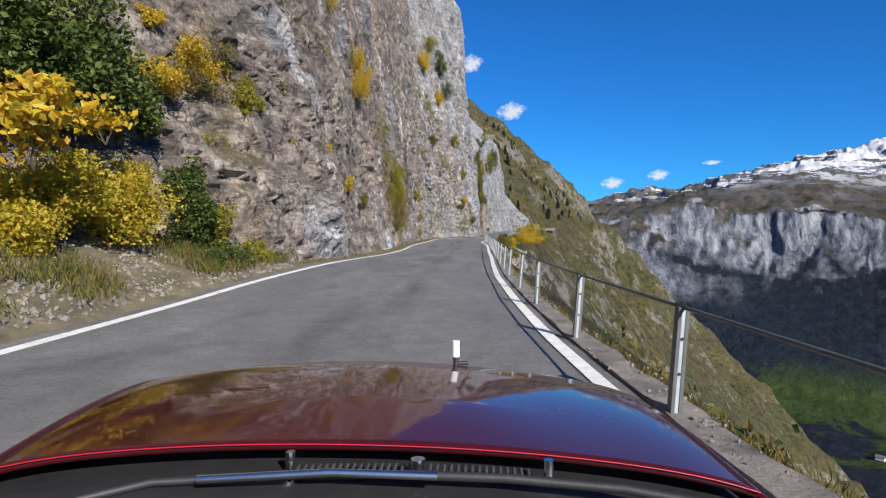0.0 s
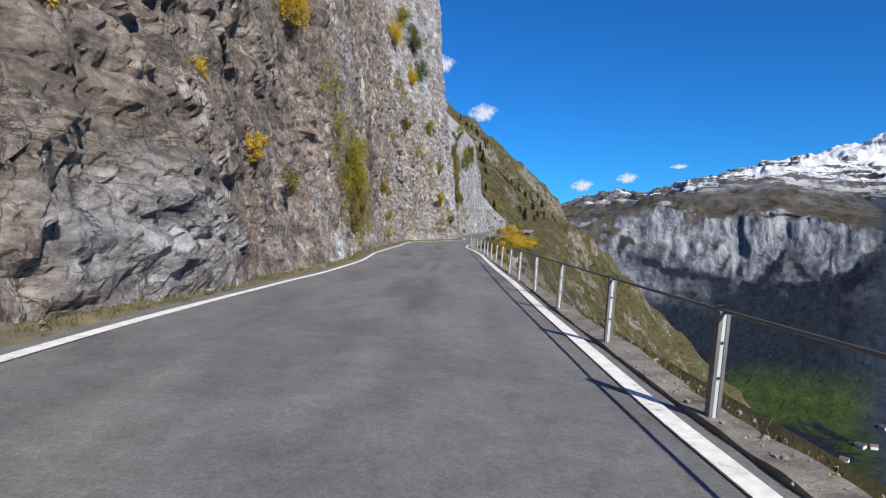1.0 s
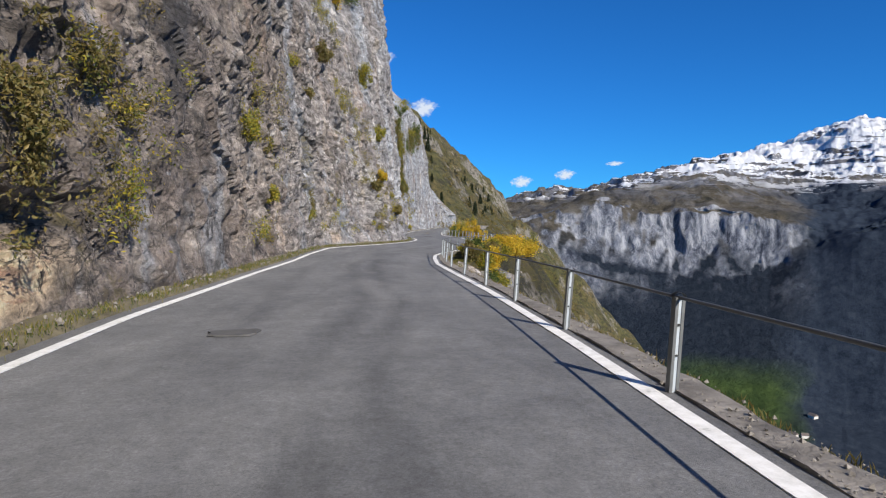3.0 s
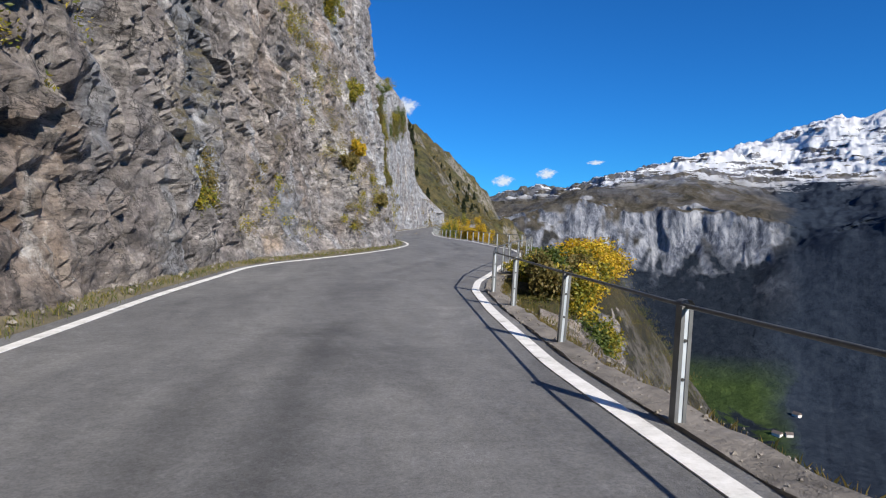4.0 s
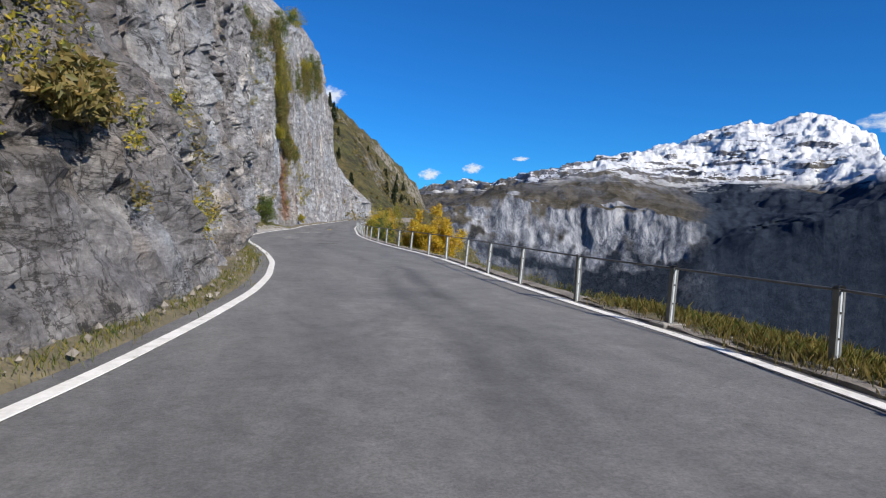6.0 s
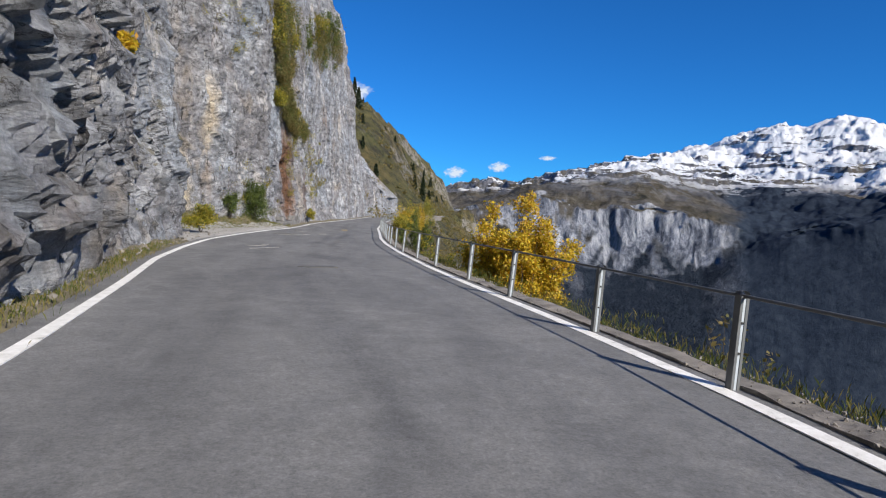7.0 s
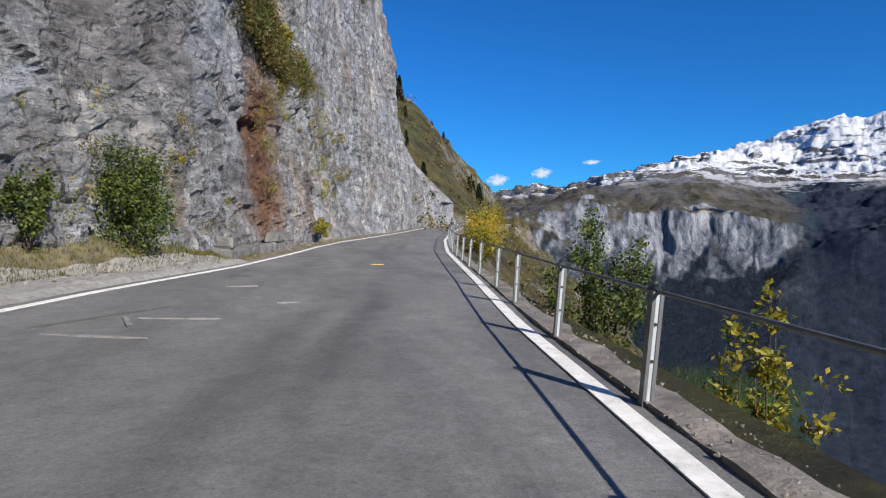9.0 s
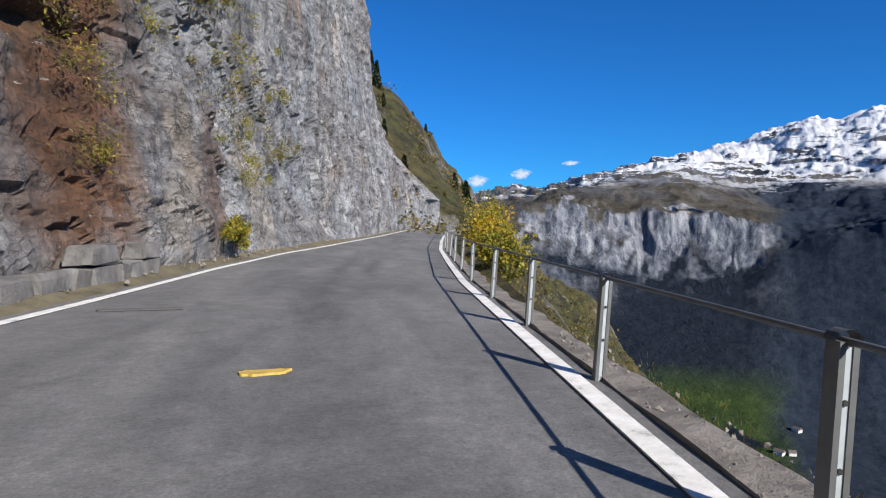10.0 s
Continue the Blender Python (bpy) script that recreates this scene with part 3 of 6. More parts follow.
# ---- hillside and ground sheet ----


def ground_z(x, y):
    d = x - X_SLOPE(y)
    down = np.where(d > 0, -np.maximum(d, 0) * np.interp(y, [0, 15, 28, 50, 57, 72, 78, 120, 130, 170, 200], [1.02, 1.02, 1.45, 1.6, 2.5, 2.5, 1.3, 1.2, 1.5, 1.5, 1.02]), 0)
    down = np.maximum(down, -330 + 0.0 * d)
    up = np.where(d < 0, np.maximum(0, -d - 5 * (y < 235)) * 0.98, 0)
    ridge = fbm(x * .03, y * .03, x * 0, 5, 31)
    far = np.clip((y - 150) / 200, 0, 1)
    z = Z_ROAD(y) - 0.35 + down + up + ridge * np.clip(np.abs(d) / 12, 0, 1) * (4.5 + 9 * far) + 0.5 * fbm(x * .5, y * .5, x * 0, 3, 41) * np.clip(np.abs(d) / 3, 0, 1)
    return z


def build_ground():
    ys = np.concatenate([np.arange(-60, 240, 1.0), np.arange(240, 640, 4.0)])
    ds = np.concatenate([-np.arange(240, 60, -6.0), -np.arange(60, 0, -2.0), np.arange(0, 40, 0.7), np.arange(40, 420, 5.0)])
    Y, D = np.meshgrid(ys, ds, indexing="ij")
    X = X_SLOPE(Y) + D
    Xe = X_SLOPE(np.minimum(Y, 419)) + np.maximum(0, Y - 419) * 0.30
    X = Xe + D
    Z = ground_z(X + X_SLOPE(Y) - Xe, Y)
    # under the road the sheet stays low, under the cliff it climbs behind it
    left = X_RIGHT(Y) + 0.4 - X
    Z = np.where((left > 0) & (left < 14) & (Y < 236), np.minimum(Z, Z_ROAD(Y) - 0.4), Z)
    cx = x_foot(Y) - 3.0
    Z = np.where((X < cx) & (Y < 205), np.minimum(Z, Z_ROAD(Y) - 0.4), Z)
    top = cliff_x(Y, 59.0) - 1.0
    plateau = Z_ROAD(Y) + 58.6 + 0.25 * np.maximum(0, top - X) + 2.0 * fbm(X * .05, Y * .05, X * 0, 3, 91)
    Z = np.where((X < top) & (Y < 219), plateau, Z)
    V = np.stack([X, Y, Z], -1).reshape(-1, 3)
    ob = mesh_np("ground", V, grid_faces(*Y.shape)[:, ::-1], MEADOW, smooth=True)
    tagged(ob, "steep alpine hillside of dry autumn grass and outcrops", "hillside", kind="structure")


build_ground()

# ---- rock face under the kerb, on the valley side of the bend ----


def build_outcrop():
    path = np.array([(4.7, 60.0), (5.0, 64.0), (5.6, 67.5), (6.5, 70.2), (7.8, 72.4), (9.1, 74.6), (10.3, 76.8), (11.8, 80.0), (13.0, 84.0)])
    seg = np.concatenate([[0], np.cumsum(np.hypot(*np.diff(path, axis=0).T))])
    q = np.arange(0, seg[-1], 0.1)
    px, py = np.interp(q, seg, path[:, 0]), np.interp(q, seg, path[:, 1])
    k = np.hanning(21) / np.hanning(21).sum()
    px, py = np.convolve(np.pad(px, 10, mode="edge"), k, "valid"), np.convolve(np.pad(py, 10, mode="edge"), k, "valid")
    tx, ty = np.gradient(px), np.gradient(py)
    ln = np.hypot(tx, ty)
    nx, ny = ty / ln, -tx / ln
    hs = np.arange(0, 7.0, 0.1)
    Q, Hh = np.meshgrid(q, hs, indexing="ij")
    crest = np.interp(q, [0, 4, 8, 12, 16, 22, 30], [-0.3, -0.3, -0.35, -0.75, -1.0, -1.2, -1.6])[:, None] + 0.18 * fbm(Q[:, :1] * .9, Q[:, :1] * 0, Q[:, :1] * 0, 3, 15)
    d = 0.30 * Hh + 0.45 * facets(Q + 0.3 * Hh, Hh, 1.5, 1.1, 61, 1.2) + 0.22 * facets(Q, Hh, 0.6, 0.45, 62, 1.2) + 0.12 * fbm(Q * .8, Hh * .8, Q * 0, 4, 63)
    d = d * np.clip(Hh / 0.5, 0, 1) - 0.6 * np.clip(1 - Hh / 0.25, 0, 1)
    V = np.stack([px[:, None] + nx[:, None] * d, py[:, None] + ny[:, None] * d, crest - Hh], -1).reshape(-1, 3)
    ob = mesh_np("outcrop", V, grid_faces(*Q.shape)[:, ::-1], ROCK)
    tagged(solid(ob, 0.4), "pale broken rock face dropping away below the railing", "rock", kind="structure")


build_outcrop()

# ---- far side of the valley ----


def far_mat():
    m, nt, b = node_mat("far_mountain")
    geo = nt.nodes.new("ShaderNodeNewGeometry")
    sep = nt.nodes.new("ShaderNodeSeparateXYZ")
    nt.links.new(geo.outputs["Position"], sep.inputs[0])
    v = coords(nt)
    vs = coords(nt, (1, 1, 0.22))
    z = sep.outputs["Z"]
    height = math_node(nt, 'DIVIDE', math_node(nt, 'ADD', z, 400.0), 1000.0)
    big = noise_tex(nt, v, 0.006, 8, 0.65)
    wobble = math_node(nt, 'DIVIDE', math_node(nt, 'MULTIPLY', math_node(nt, 'SUBTRACT', big, 0.5), 110.0), 1000.0)
    rag = math_node(nt, 'ADD', height, wobble)
    streaks = noise_tex(nt, vs, 0.022, 10, 0.72, 0.6)
    crisp = noise_tex(nt, coords(nt, (1, 1, 0.3)), 0.05, 11, 0.8, 0.3)
    up = normal_z(nt)
    # far rock is blue-grey: distance haze and shade put into its colour
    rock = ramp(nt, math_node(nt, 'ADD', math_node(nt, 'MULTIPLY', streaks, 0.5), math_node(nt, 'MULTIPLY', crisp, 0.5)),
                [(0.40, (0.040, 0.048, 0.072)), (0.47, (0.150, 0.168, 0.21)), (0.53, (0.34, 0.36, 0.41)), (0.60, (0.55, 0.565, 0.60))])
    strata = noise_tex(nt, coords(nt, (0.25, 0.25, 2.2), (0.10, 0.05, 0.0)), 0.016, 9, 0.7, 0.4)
    hazy_high_rock = ramp(nt, strata, [(0.36, (0.060, 0.068, 0.095)), (0.5, (0.150, 0.160, 0.19)), (0.64, (0.27, 0.28, 0.32))])
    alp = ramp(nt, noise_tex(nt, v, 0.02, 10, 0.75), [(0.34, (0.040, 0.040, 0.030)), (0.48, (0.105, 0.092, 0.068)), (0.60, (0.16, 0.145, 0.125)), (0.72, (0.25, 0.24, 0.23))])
    # forest tone turned navy: haze and the slope's shade put into its colour
    shaded_hazy_wood = ramp(nt, noise_tex(nt, v, 0.06, 9, 0.75), [(0.34, (0.010, 0.016, 0.027)), (0.52, (0.021, 0.030, 0.046)), (0.72, (0.036, 0.047, 0.062))])
    meadow = ramp(nt, noise_tex(nt, v, 0.04, 8, 0.72), [(0.35, (0.030, 0.056, 0.018)), (0.65, (0.078, 0.120, 0.036))])
    col = mix(nt, ramp(nt, rag, [(0.34, grey(0)), (0.40, grey(1))]), shaded_hazy_wood, alp)
    # meadows on the flat valley bottom, ragged, with trees between
    flat = ramp(nt, noise_tex(nt, v, 0.0050, 8, 0.66, 0.7), [(0.47, grey(0)), (0.50, grey(1))])
    col = mix(nt, math_node(nt, 'MULTIPLY', flat, ramp(nt, height, [(0.14, grey(1)), (0.18, grey(0))])), col, meadow)
    steep = ramp(nt, math_node(nt, 'ADD', up, math_node(nt, 'MULTIPLY', math_node(nt, 'SUBTRACT', streaks, 0.5), 0.5)), [(0.56, grey(1)), (0.76, grey(0))])
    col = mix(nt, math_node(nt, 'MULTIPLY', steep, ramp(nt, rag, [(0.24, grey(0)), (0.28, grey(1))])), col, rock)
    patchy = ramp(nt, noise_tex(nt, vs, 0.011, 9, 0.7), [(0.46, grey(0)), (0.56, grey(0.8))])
    col = mix(nt, math_node(nt, 'MULTIPLY', patchy, ramp(nt, rag, [(0.42, grey(0)), (0.50, grey(1))])), col, hazy_high_rock)
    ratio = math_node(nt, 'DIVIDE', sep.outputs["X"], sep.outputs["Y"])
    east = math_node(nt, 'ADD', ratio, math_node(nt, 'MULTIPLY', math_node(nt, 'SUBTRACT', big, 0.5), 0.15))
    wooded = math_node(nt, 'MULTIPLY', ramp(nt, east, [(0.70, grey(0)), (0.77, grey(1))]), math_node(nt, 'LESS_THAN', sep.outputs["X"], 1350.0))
    col = mix(nt, wooded, col, shaded_hazy_wood)
    # snow lies on the ledges: thin to the west, deep on the high peak
    level = math_node(nt, 'ADD', math_node(nt, 'MULTIPLY', math_node(nt, 'SUBTRACT', rag, 0.66), 1.8), math_node(nt, 'MULTIPLY', math_node(nt, 'SUBTRACT', ratio, 0.62), 1.2))
    bands = noise_tex(nt, coords(nt, (0.30, 0.30, 2.0), (0.13, 0.06, 0.0)), 0.015, 10, 0.68, 0.4)
    s = math_node(nt, 'ADD', level, math_node(nt, 'MULTIPLY', math_node(nt, 'SUBTRACT', bands, 0.50), 7.5))
    s = math_node(nt, 'ADD', s, math_node(nt, 'MULTIPLY', math_node(nt, 'SUBTRACT', up, 0.70), 1.6))
    s = math_node(nt, 'ADD', s, math_node(nt, 'MULTIPLY', math_node(nt, 'SUBTRACT', crisp, 0.50), 0.9))
    snow_ok = ramp(nt, rag, [(0.49, grey(0)), (0.55, grey(1))])
    col = mix(nt, math_node(nt, 'MULTIPLY', ramp(nt, s, [(0.00, grey(0)), (0.10, grey(1))]), snow_ok), col, (0.80, 0.83, 0.88))
    nt.links.new(col, b.inputs["Base Color"])
    b.inputs["Roughness"].default_value = 0.95
    b.inputs["Specular IOR Level"].default_value = 0.1
    relief = math_node(nt, 'MULTIPLY', noise_tex(nt, coords(nt, (1, 1, 0.5)), 0.03, 12, 0.75), math_node(nt, 'SUBTRACT', 1.0, math_node(nt, 'MULTIPLY', wooded, 0.85)))
    bump(nt, b, relief, 1.0, 28.0)
    return m


def tab(pts):
    p = np.array(pts, float)
    return lambda a: np.interp(a, p[:, 0], p[:, 1])


# by azimuth in degrees: heights of the skyline, the top and the foot of the rock wall
SKY_EL = tab([(-40, 3.0), (8, 1.6), (12, 1.9), (13.8, 2.4), (17.6, 3.2), (20.7, 3.3), (24.2, 4.1), (29.7, 5.1), (33.5, 6.5), (36, 7.0), (38.5, 7.5), (41, 8.5),
              (42.8, 8.2), (44.6, 8.9), (46.4, 8.5), (49.5, 7.0), (49.9, 5.3), (54, 5.2), (60, 6), (90, 9), (140, 6)])
MID_EL = tab([(-40, 0.8), (12, 1.4), (16, 1.9), (21, 2.5), (25, 3.3), (28, 4.4), (29.7, 4.9), (31.5, 4.2), (36, 2.6), (41, 2.0), (46, 2.2), (52, 4.4), (60, 5.5), (90, 8), (140, 5)])
TOP_EL = tab([(-40, 0.4), (14, 0.7), (17, 0.9), (21, 2.2), (25, 1.9), (29.7, 1.5), (35, 0.9), (38, 0.5), (41.5, 0.9), (45.5, 1.7), (51.8, 4.2), (60, 5), (90, 7.5), (140, 4.5)])
BASE_EL = tab([(-40, -1.5), (14, -1.0), (17.5, -1.1), (21.8, -3.2), (27.8, -4.2), (34.5, -3.8), (37, -1.6), (40, 0.0), (45.5, 1.2), (51.8, 3.7), (60, 4.5), (90, 6.8), (140, 4)])


def build_far():
    az = np.concatenate([np.arange(-30, 4, 1.0), np.arange(4, 60, 0.11), np.arange(60, 130, 1.0)])
    rows = [(330, -350, None), (520, -315, None), (900, -300, None), (1150, -288, None), (1250, -225, None), (1400, None, BASE_EL), (1470, None, TOP_EL),
            (1900, None, MID_EL), (2700, None, None), (3300, None, SKY_EL), (3900, None, -2.0)]
    r_ctrl = np.array([r[0] for r in rows], float)
    z_ctrl = np.zeros((len(az), len(rows)))
    for k, (r, zf, el) in enumerate(rows):
        if zf is not None:
            z_ctrl[:, k] = zf
        elif callable(el):
            z_ctrl[:, k] = r * np.tan(np.radians(el(az)))
        elif el is not None:
            z_ctrl[:, k] = r * np.tan(np.radians(el)) + (0 if k > 5 else np.clip((az - 36) / 20, 0, 1) * 120)
    k = 8
    z_ctrl[:, k] = 2700 * np.tan(np.radians(0.45 * MID_EL(az) + 0.55 * SKY_EL(az)))
    rr = np.concatenate([np.arange(330, 1380, 30), np.arange(1380, 1500, 6), np.arange(1500, 3300, 13), np.arange(3300, 3901, 40)])
    Z = np.stack([np.interp(rr, r_ctrl, z_ctrl[i]) for i in range(len(az))])
    A, Rr = np.meshgrid(np.radians(az), rr, indexing="ij")
    X, Y = Rr * np.sin(A), Rr * np.cos(A)
    rough = np.interp(Rr, [330, 900, 1400, 1470, 1900, 3200, 3900], [6, 14, 16, 16, 26, 40, 40])
    n1 = fbm(X * .0045, Y * .0045, Z * .004, 6, 51, 0.55)
    crest = np.interp(Rr, [3000, 3300, 3600], [1, 0.3, 1])
    ridged = 0.1 - np.abs(fbm(X * .009, Y * .009, Z * .006, 5, 81, 0.6))
    Z = Z + n1 * rough * crest + ridged * np.interp(Rr, [1300, 1500, 2400, 3900], [0, 10, 26, 36])
    # hard strata: ledges and steps on the upper mountain
    run = (Z + 0.10 * X + 20 * fbm(X * .004, Y * .004, Z * 0, 3, 95)) / 42.0
    Z = Z + np.interp(Rr, [1900, 2400, 3150, 3290], [0, 6, 7, 1]) * np.sin(2 * np.pi * run)
    push = 22 * fbm(X * .012, Y * .012, Z * .003, 4, 61) * np.interp(Rr, [1350, 1430, 1500, 2200], [0, 1, 1, 0.4])
    push = push + 16 * np.abs(fbm(X * .03, Y * .03, Z * .004, 3, 66)) * np.interp(Rr, [1380, 1420, 1480, 1560], [0, 1, 1, 0])
    X, Y = X + push * np.sin(A), Y + push * np.cos(A)
    V = np.stack([X, Y, Z], -1).reshape(-1, 3)
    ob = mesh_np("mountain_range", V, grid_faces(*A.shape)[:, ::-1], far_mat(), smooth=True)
    tagged(ob, "snow-dusted rocky mountain range above dark wooded slopes, haze and shade painted in", "mountain", kind="structure")
    return ob


mountains = build_far()
floor_pts = [(math.sin(radians(a)) * 4900, math.cos(radians(a)) * 4900, -362.0) for a in range(0, 360, 10)]
valley = mesh_np("valley_floor", [(0, 0, -362.0)] + floor_pts, [(0, 1 + (k + 1) % 36, 1 + k) for k in range(36)], MEADOW)
tagged(valley, "far green valley floor meadow", "ground", kind="structure")

# ---- railing ----


def box_bm(bm, x0, x1, y0, y1, z0, z1):
    vs = [bm.verts.new((x, y, z)) for x in (x0, x1) for y in (y0, y1) for z in (z0, z1)]
    for f in ((0, 1, 3, 2), (4, 6, 7, 5), (0, 4, 5, 1), (2, 3, 7, 6), (0, 2, 6, 4), (1, 5, 7, 3)):
        bm.faces.new([vs[i] for i in f])


def cyl_bm(bm, c, r, h, n=10, m=None):
    bmesh.ops.create_cone(bm, cap_ends=True, segments=n, radius1=r, radius2=r, depth=h, matrix=Matrix.Translation(c) @ (m or Matrix.Identity(4)))


def post_meshes():
    out = []
    bm = bmesh.new()
    box_bm(bm, -0.014, 0.016, -0.030, -0.020, -0.25, 0.77)
    out.append(("post", bm, LIT_STEEL))
    bm = bmesh.new()
    box_bm(bm, -0.040, -0.014, -0.036, 0.045, -0.25, 0.79)
    out.append(("flange", bm, DARK_SHADED_STEEL))
    bm = bmesh.new()
    box_bm(bm, 0.016, 0.042, -0.036, 0.045, -0.25, 0.79)
    out.append(("flange", bm, DARK_SHADED_STEEL))
    for z in (0.3, 0.56):
        bm = bmesh.new()
        cyl_bm(bm, (0, -0.033, z), 0.012, 0.01, 8, Matrix.Rotation(radians(90), 4, 'X'))
        out.append(("bolt", bm, HOLE))
    bm = bmesh.new()     # strap that bends over the rail
    n = 8
    ring = [(0.055 * math.cos(math.pi * k / n), 0.79 + 0.045 * math.sin(math.pi * k / n)) for k in range(n + 1)]
    a = [bm.verts.new((x, -0.03, z)) for x, z in ring]
    b = [bm.verts.new((x, 0.04, z)) for x, z in ring]
    for k in range(n):
        bm.faces.new((a[k], a[k + 1], b[k + 1], b[k]))
    bmesh.ops.solidify(bm, geom=bm.faces[:], thickness=0.008)
    out.append(("strap", bm, DARK_SHADED_STEEL))
    res = []
    for nm, bm, mat in out:
        me = bpy.data.meshes.new(nm)
        bm.to_mesh(me)
        bm.free()
        me.materials.append(mat)
        res.append((nm, me))
    return res


FENCE_GAP = smooth_fn([(-70, 0.28), (4, 0.28), (18, 0.32), (24, 0.28), (31, 0.2), (37, 0.26), (45, 0.2), (58, 0.2), (62, 0.25), (65, 0.37), (68, 0.42), (71, 0.32), (77, 0.28), (80, 0.45), (83, 0.42),
                       (85, 0.4), (87.5, 0.6), (90, 0.7), (92.5, 0.6), (95, 0.33), (98, 0.17), (110, 0.13), (114, 0.2), (120, 0.26), (125, 0.18), (130, 0.18), (135, 0.23), (141, 0.28), (148, 0.2), (420, 0.24)], 1)


def rail_xyz(y):
    return np.array([float(X_RIGHT(y) + FENCE_GAP(y)), y, float(Z_ROAD(y)) + 0.02])


def build_railing():
    root = tagged(new("railing"), "roadside railing of galvanised channel posts with one dark top rail", "railing")
    meshes = post_meshes()
    bm = bmesh.new()
    box_bm(bm, -0.2, 0.2, -0.16, 0.2, -0.3, 0.03)
    bmesh.ops.bevel(bm, geom=bm.edges[:], offset=0.02, segments=1, affect='EDGES')
    footing = bpy.data.meshes.new("footing")
    bm.to_mesh(footing)
    bm.free()
    footing.materials.append(GRAVEL)
    py = [4.6 - 3.2 * k for k in range(5, 0, -1)] + [4.6, 7.75, 11.3, 14.45, 17.9, 20.9, 24.2, 27.2, 30.4, 33.2, 36.6, 39.4, 42.3, 45.7, 49.0, 52.3, 55.5, 58.8, 62.1, 65.0, 68.25,
         70.5, 73.6, 75.7, 77.7, 79.9, 82.75, 85.0, 87.6, 89.7, 92.2, 94.8, 97.4, 100.3, 102.9, 105.4, 108.2, 110.8, 114.1, 116.8, 120.3, 123.2, 126.4, 129.2, 131.75, 134.4, 137.0, 140.0, 142.4,
         145.4, 148.0, 150.6, 153.4, 156.3, 159.3, 162.4] + [162.4 + 2.9 * k for k in range(1, 14)]
    tops = []
    for y in py:
        b = rail_xyz(y)
        t = rail_xyz(y + 0.3) - rail_xyz(y - 0.3)
        yaw = math.degrees(math.atan2(-t[0], t[1]))
        lean = (random.random() - 0.5) * 3
        post = new("post", meshes[0][1])
        post.parent = root
        post.matrix_world = pose(*b, lean, 3.5 + (random.random() - 0.5) * 3, yaw)
        for nm, me in meshes[1:]:
            o = new(nm, me)
            o.parent = post
        if 76 < y < 96:
            pad = new("footing", footing)
            pad.parent = post
            pad["label"] = "small pale concrete footing"
        tops.append(post.matrix_world @ Vector((0, 0, 0.79)))
    cu = bpy.data.curves.new("top_rail", 'CURVE')
    cu.dimensions, cu.bevel_depth, cu.bevel_resolution = '3D', 0.0155, 2
    sp = cu.splines.new('POLY')
    sp.points.add(len(tops) - 1)
    for k, q in enumerate(tops):
        sp.points[k].co = (*q, 1)
    cu.materials.append(DARK_SHADED_STEEL)
    tmp = new("top_rail", cu)
    me = bpy.data.meshes.new_from_object(tmp.evaluated_get(bpy.context.evaluated_depsgraph_get()))
    bpy.data.objects.remove(tmp)
    rail = new("top_rail", me)
    rail.parent = root


build_railing()

# ---- plants ----


def leaf_mesh(rng, pts, size, stretch=1.6, droop=0.3):
    """Small bent leaves, each of two triangles' pairs, at the given points."""
    n = len(pts)
    a = rng.uniform(0, 2 * np.pi, n)
    tilt = rng.normal(-droop, 0.6, n)
    d = np.stack([np.cos(a) * np.cos(tilt), np.sin(a) * np.cos(tilt), np.sin(tilt)], 1)
    r = rng.normal(size=(n, 3))
    w = np.cross(d, r)
    w /= np.linalg.norm(w, axis=1)[:, None] + 1e-9
    nrm = np.cross(d, w)
    s = (size * rng.uniform(0.6, 1.35, n))[:, None]
    p0 = pts - d * s * stretch * 0.5
    p2 = pts + d * s * stretch * 0.5
    c = pts + nrm * s * 0.12
    p1, p3 = c + w * s * 0.5, c - w * s * 0.5
    V = np.stack([p0, p1, p2, p3], 1).reshape(-1, 3)
    i = np.arange(n)[:, None] * 4
    F = np.concatenate([i + [[0, 1, 2]], i + [[0, 2, 3]]], 0)
    return V, F


def branch_mesh(rng, tips, base, r0):
    """Tapered, slightly crooked stems from the base to each tip."""
    V, F = [], []
    for t in tips:
        k = 5
        pts = [base + (t - base) * (q / k) + rng.normal(0, 0.03, 3) * np.linalg.norm(t - base) * (0 < q < k) for q in range(k + 1)]
        for q, p in enumerate(pts):
            rr = r0 * (1 - 0.85 * q / k)
            for c in range(4):
                V.append(p + rr * np.array([math.cos(c * math.pi / 2), math.sin(c * math.pi / 2), 0]))
        o = len(V) - 4 * (k + 1)
        for q in range(k):
            for c in range(4):
                F.append((o + q * 4 + c, o + q * 4 + (c + 1) % 4, o + q * 4 + 4 + (c + 1) % 4, o + q * 4 + 4 + c))
    return np.array(V), F


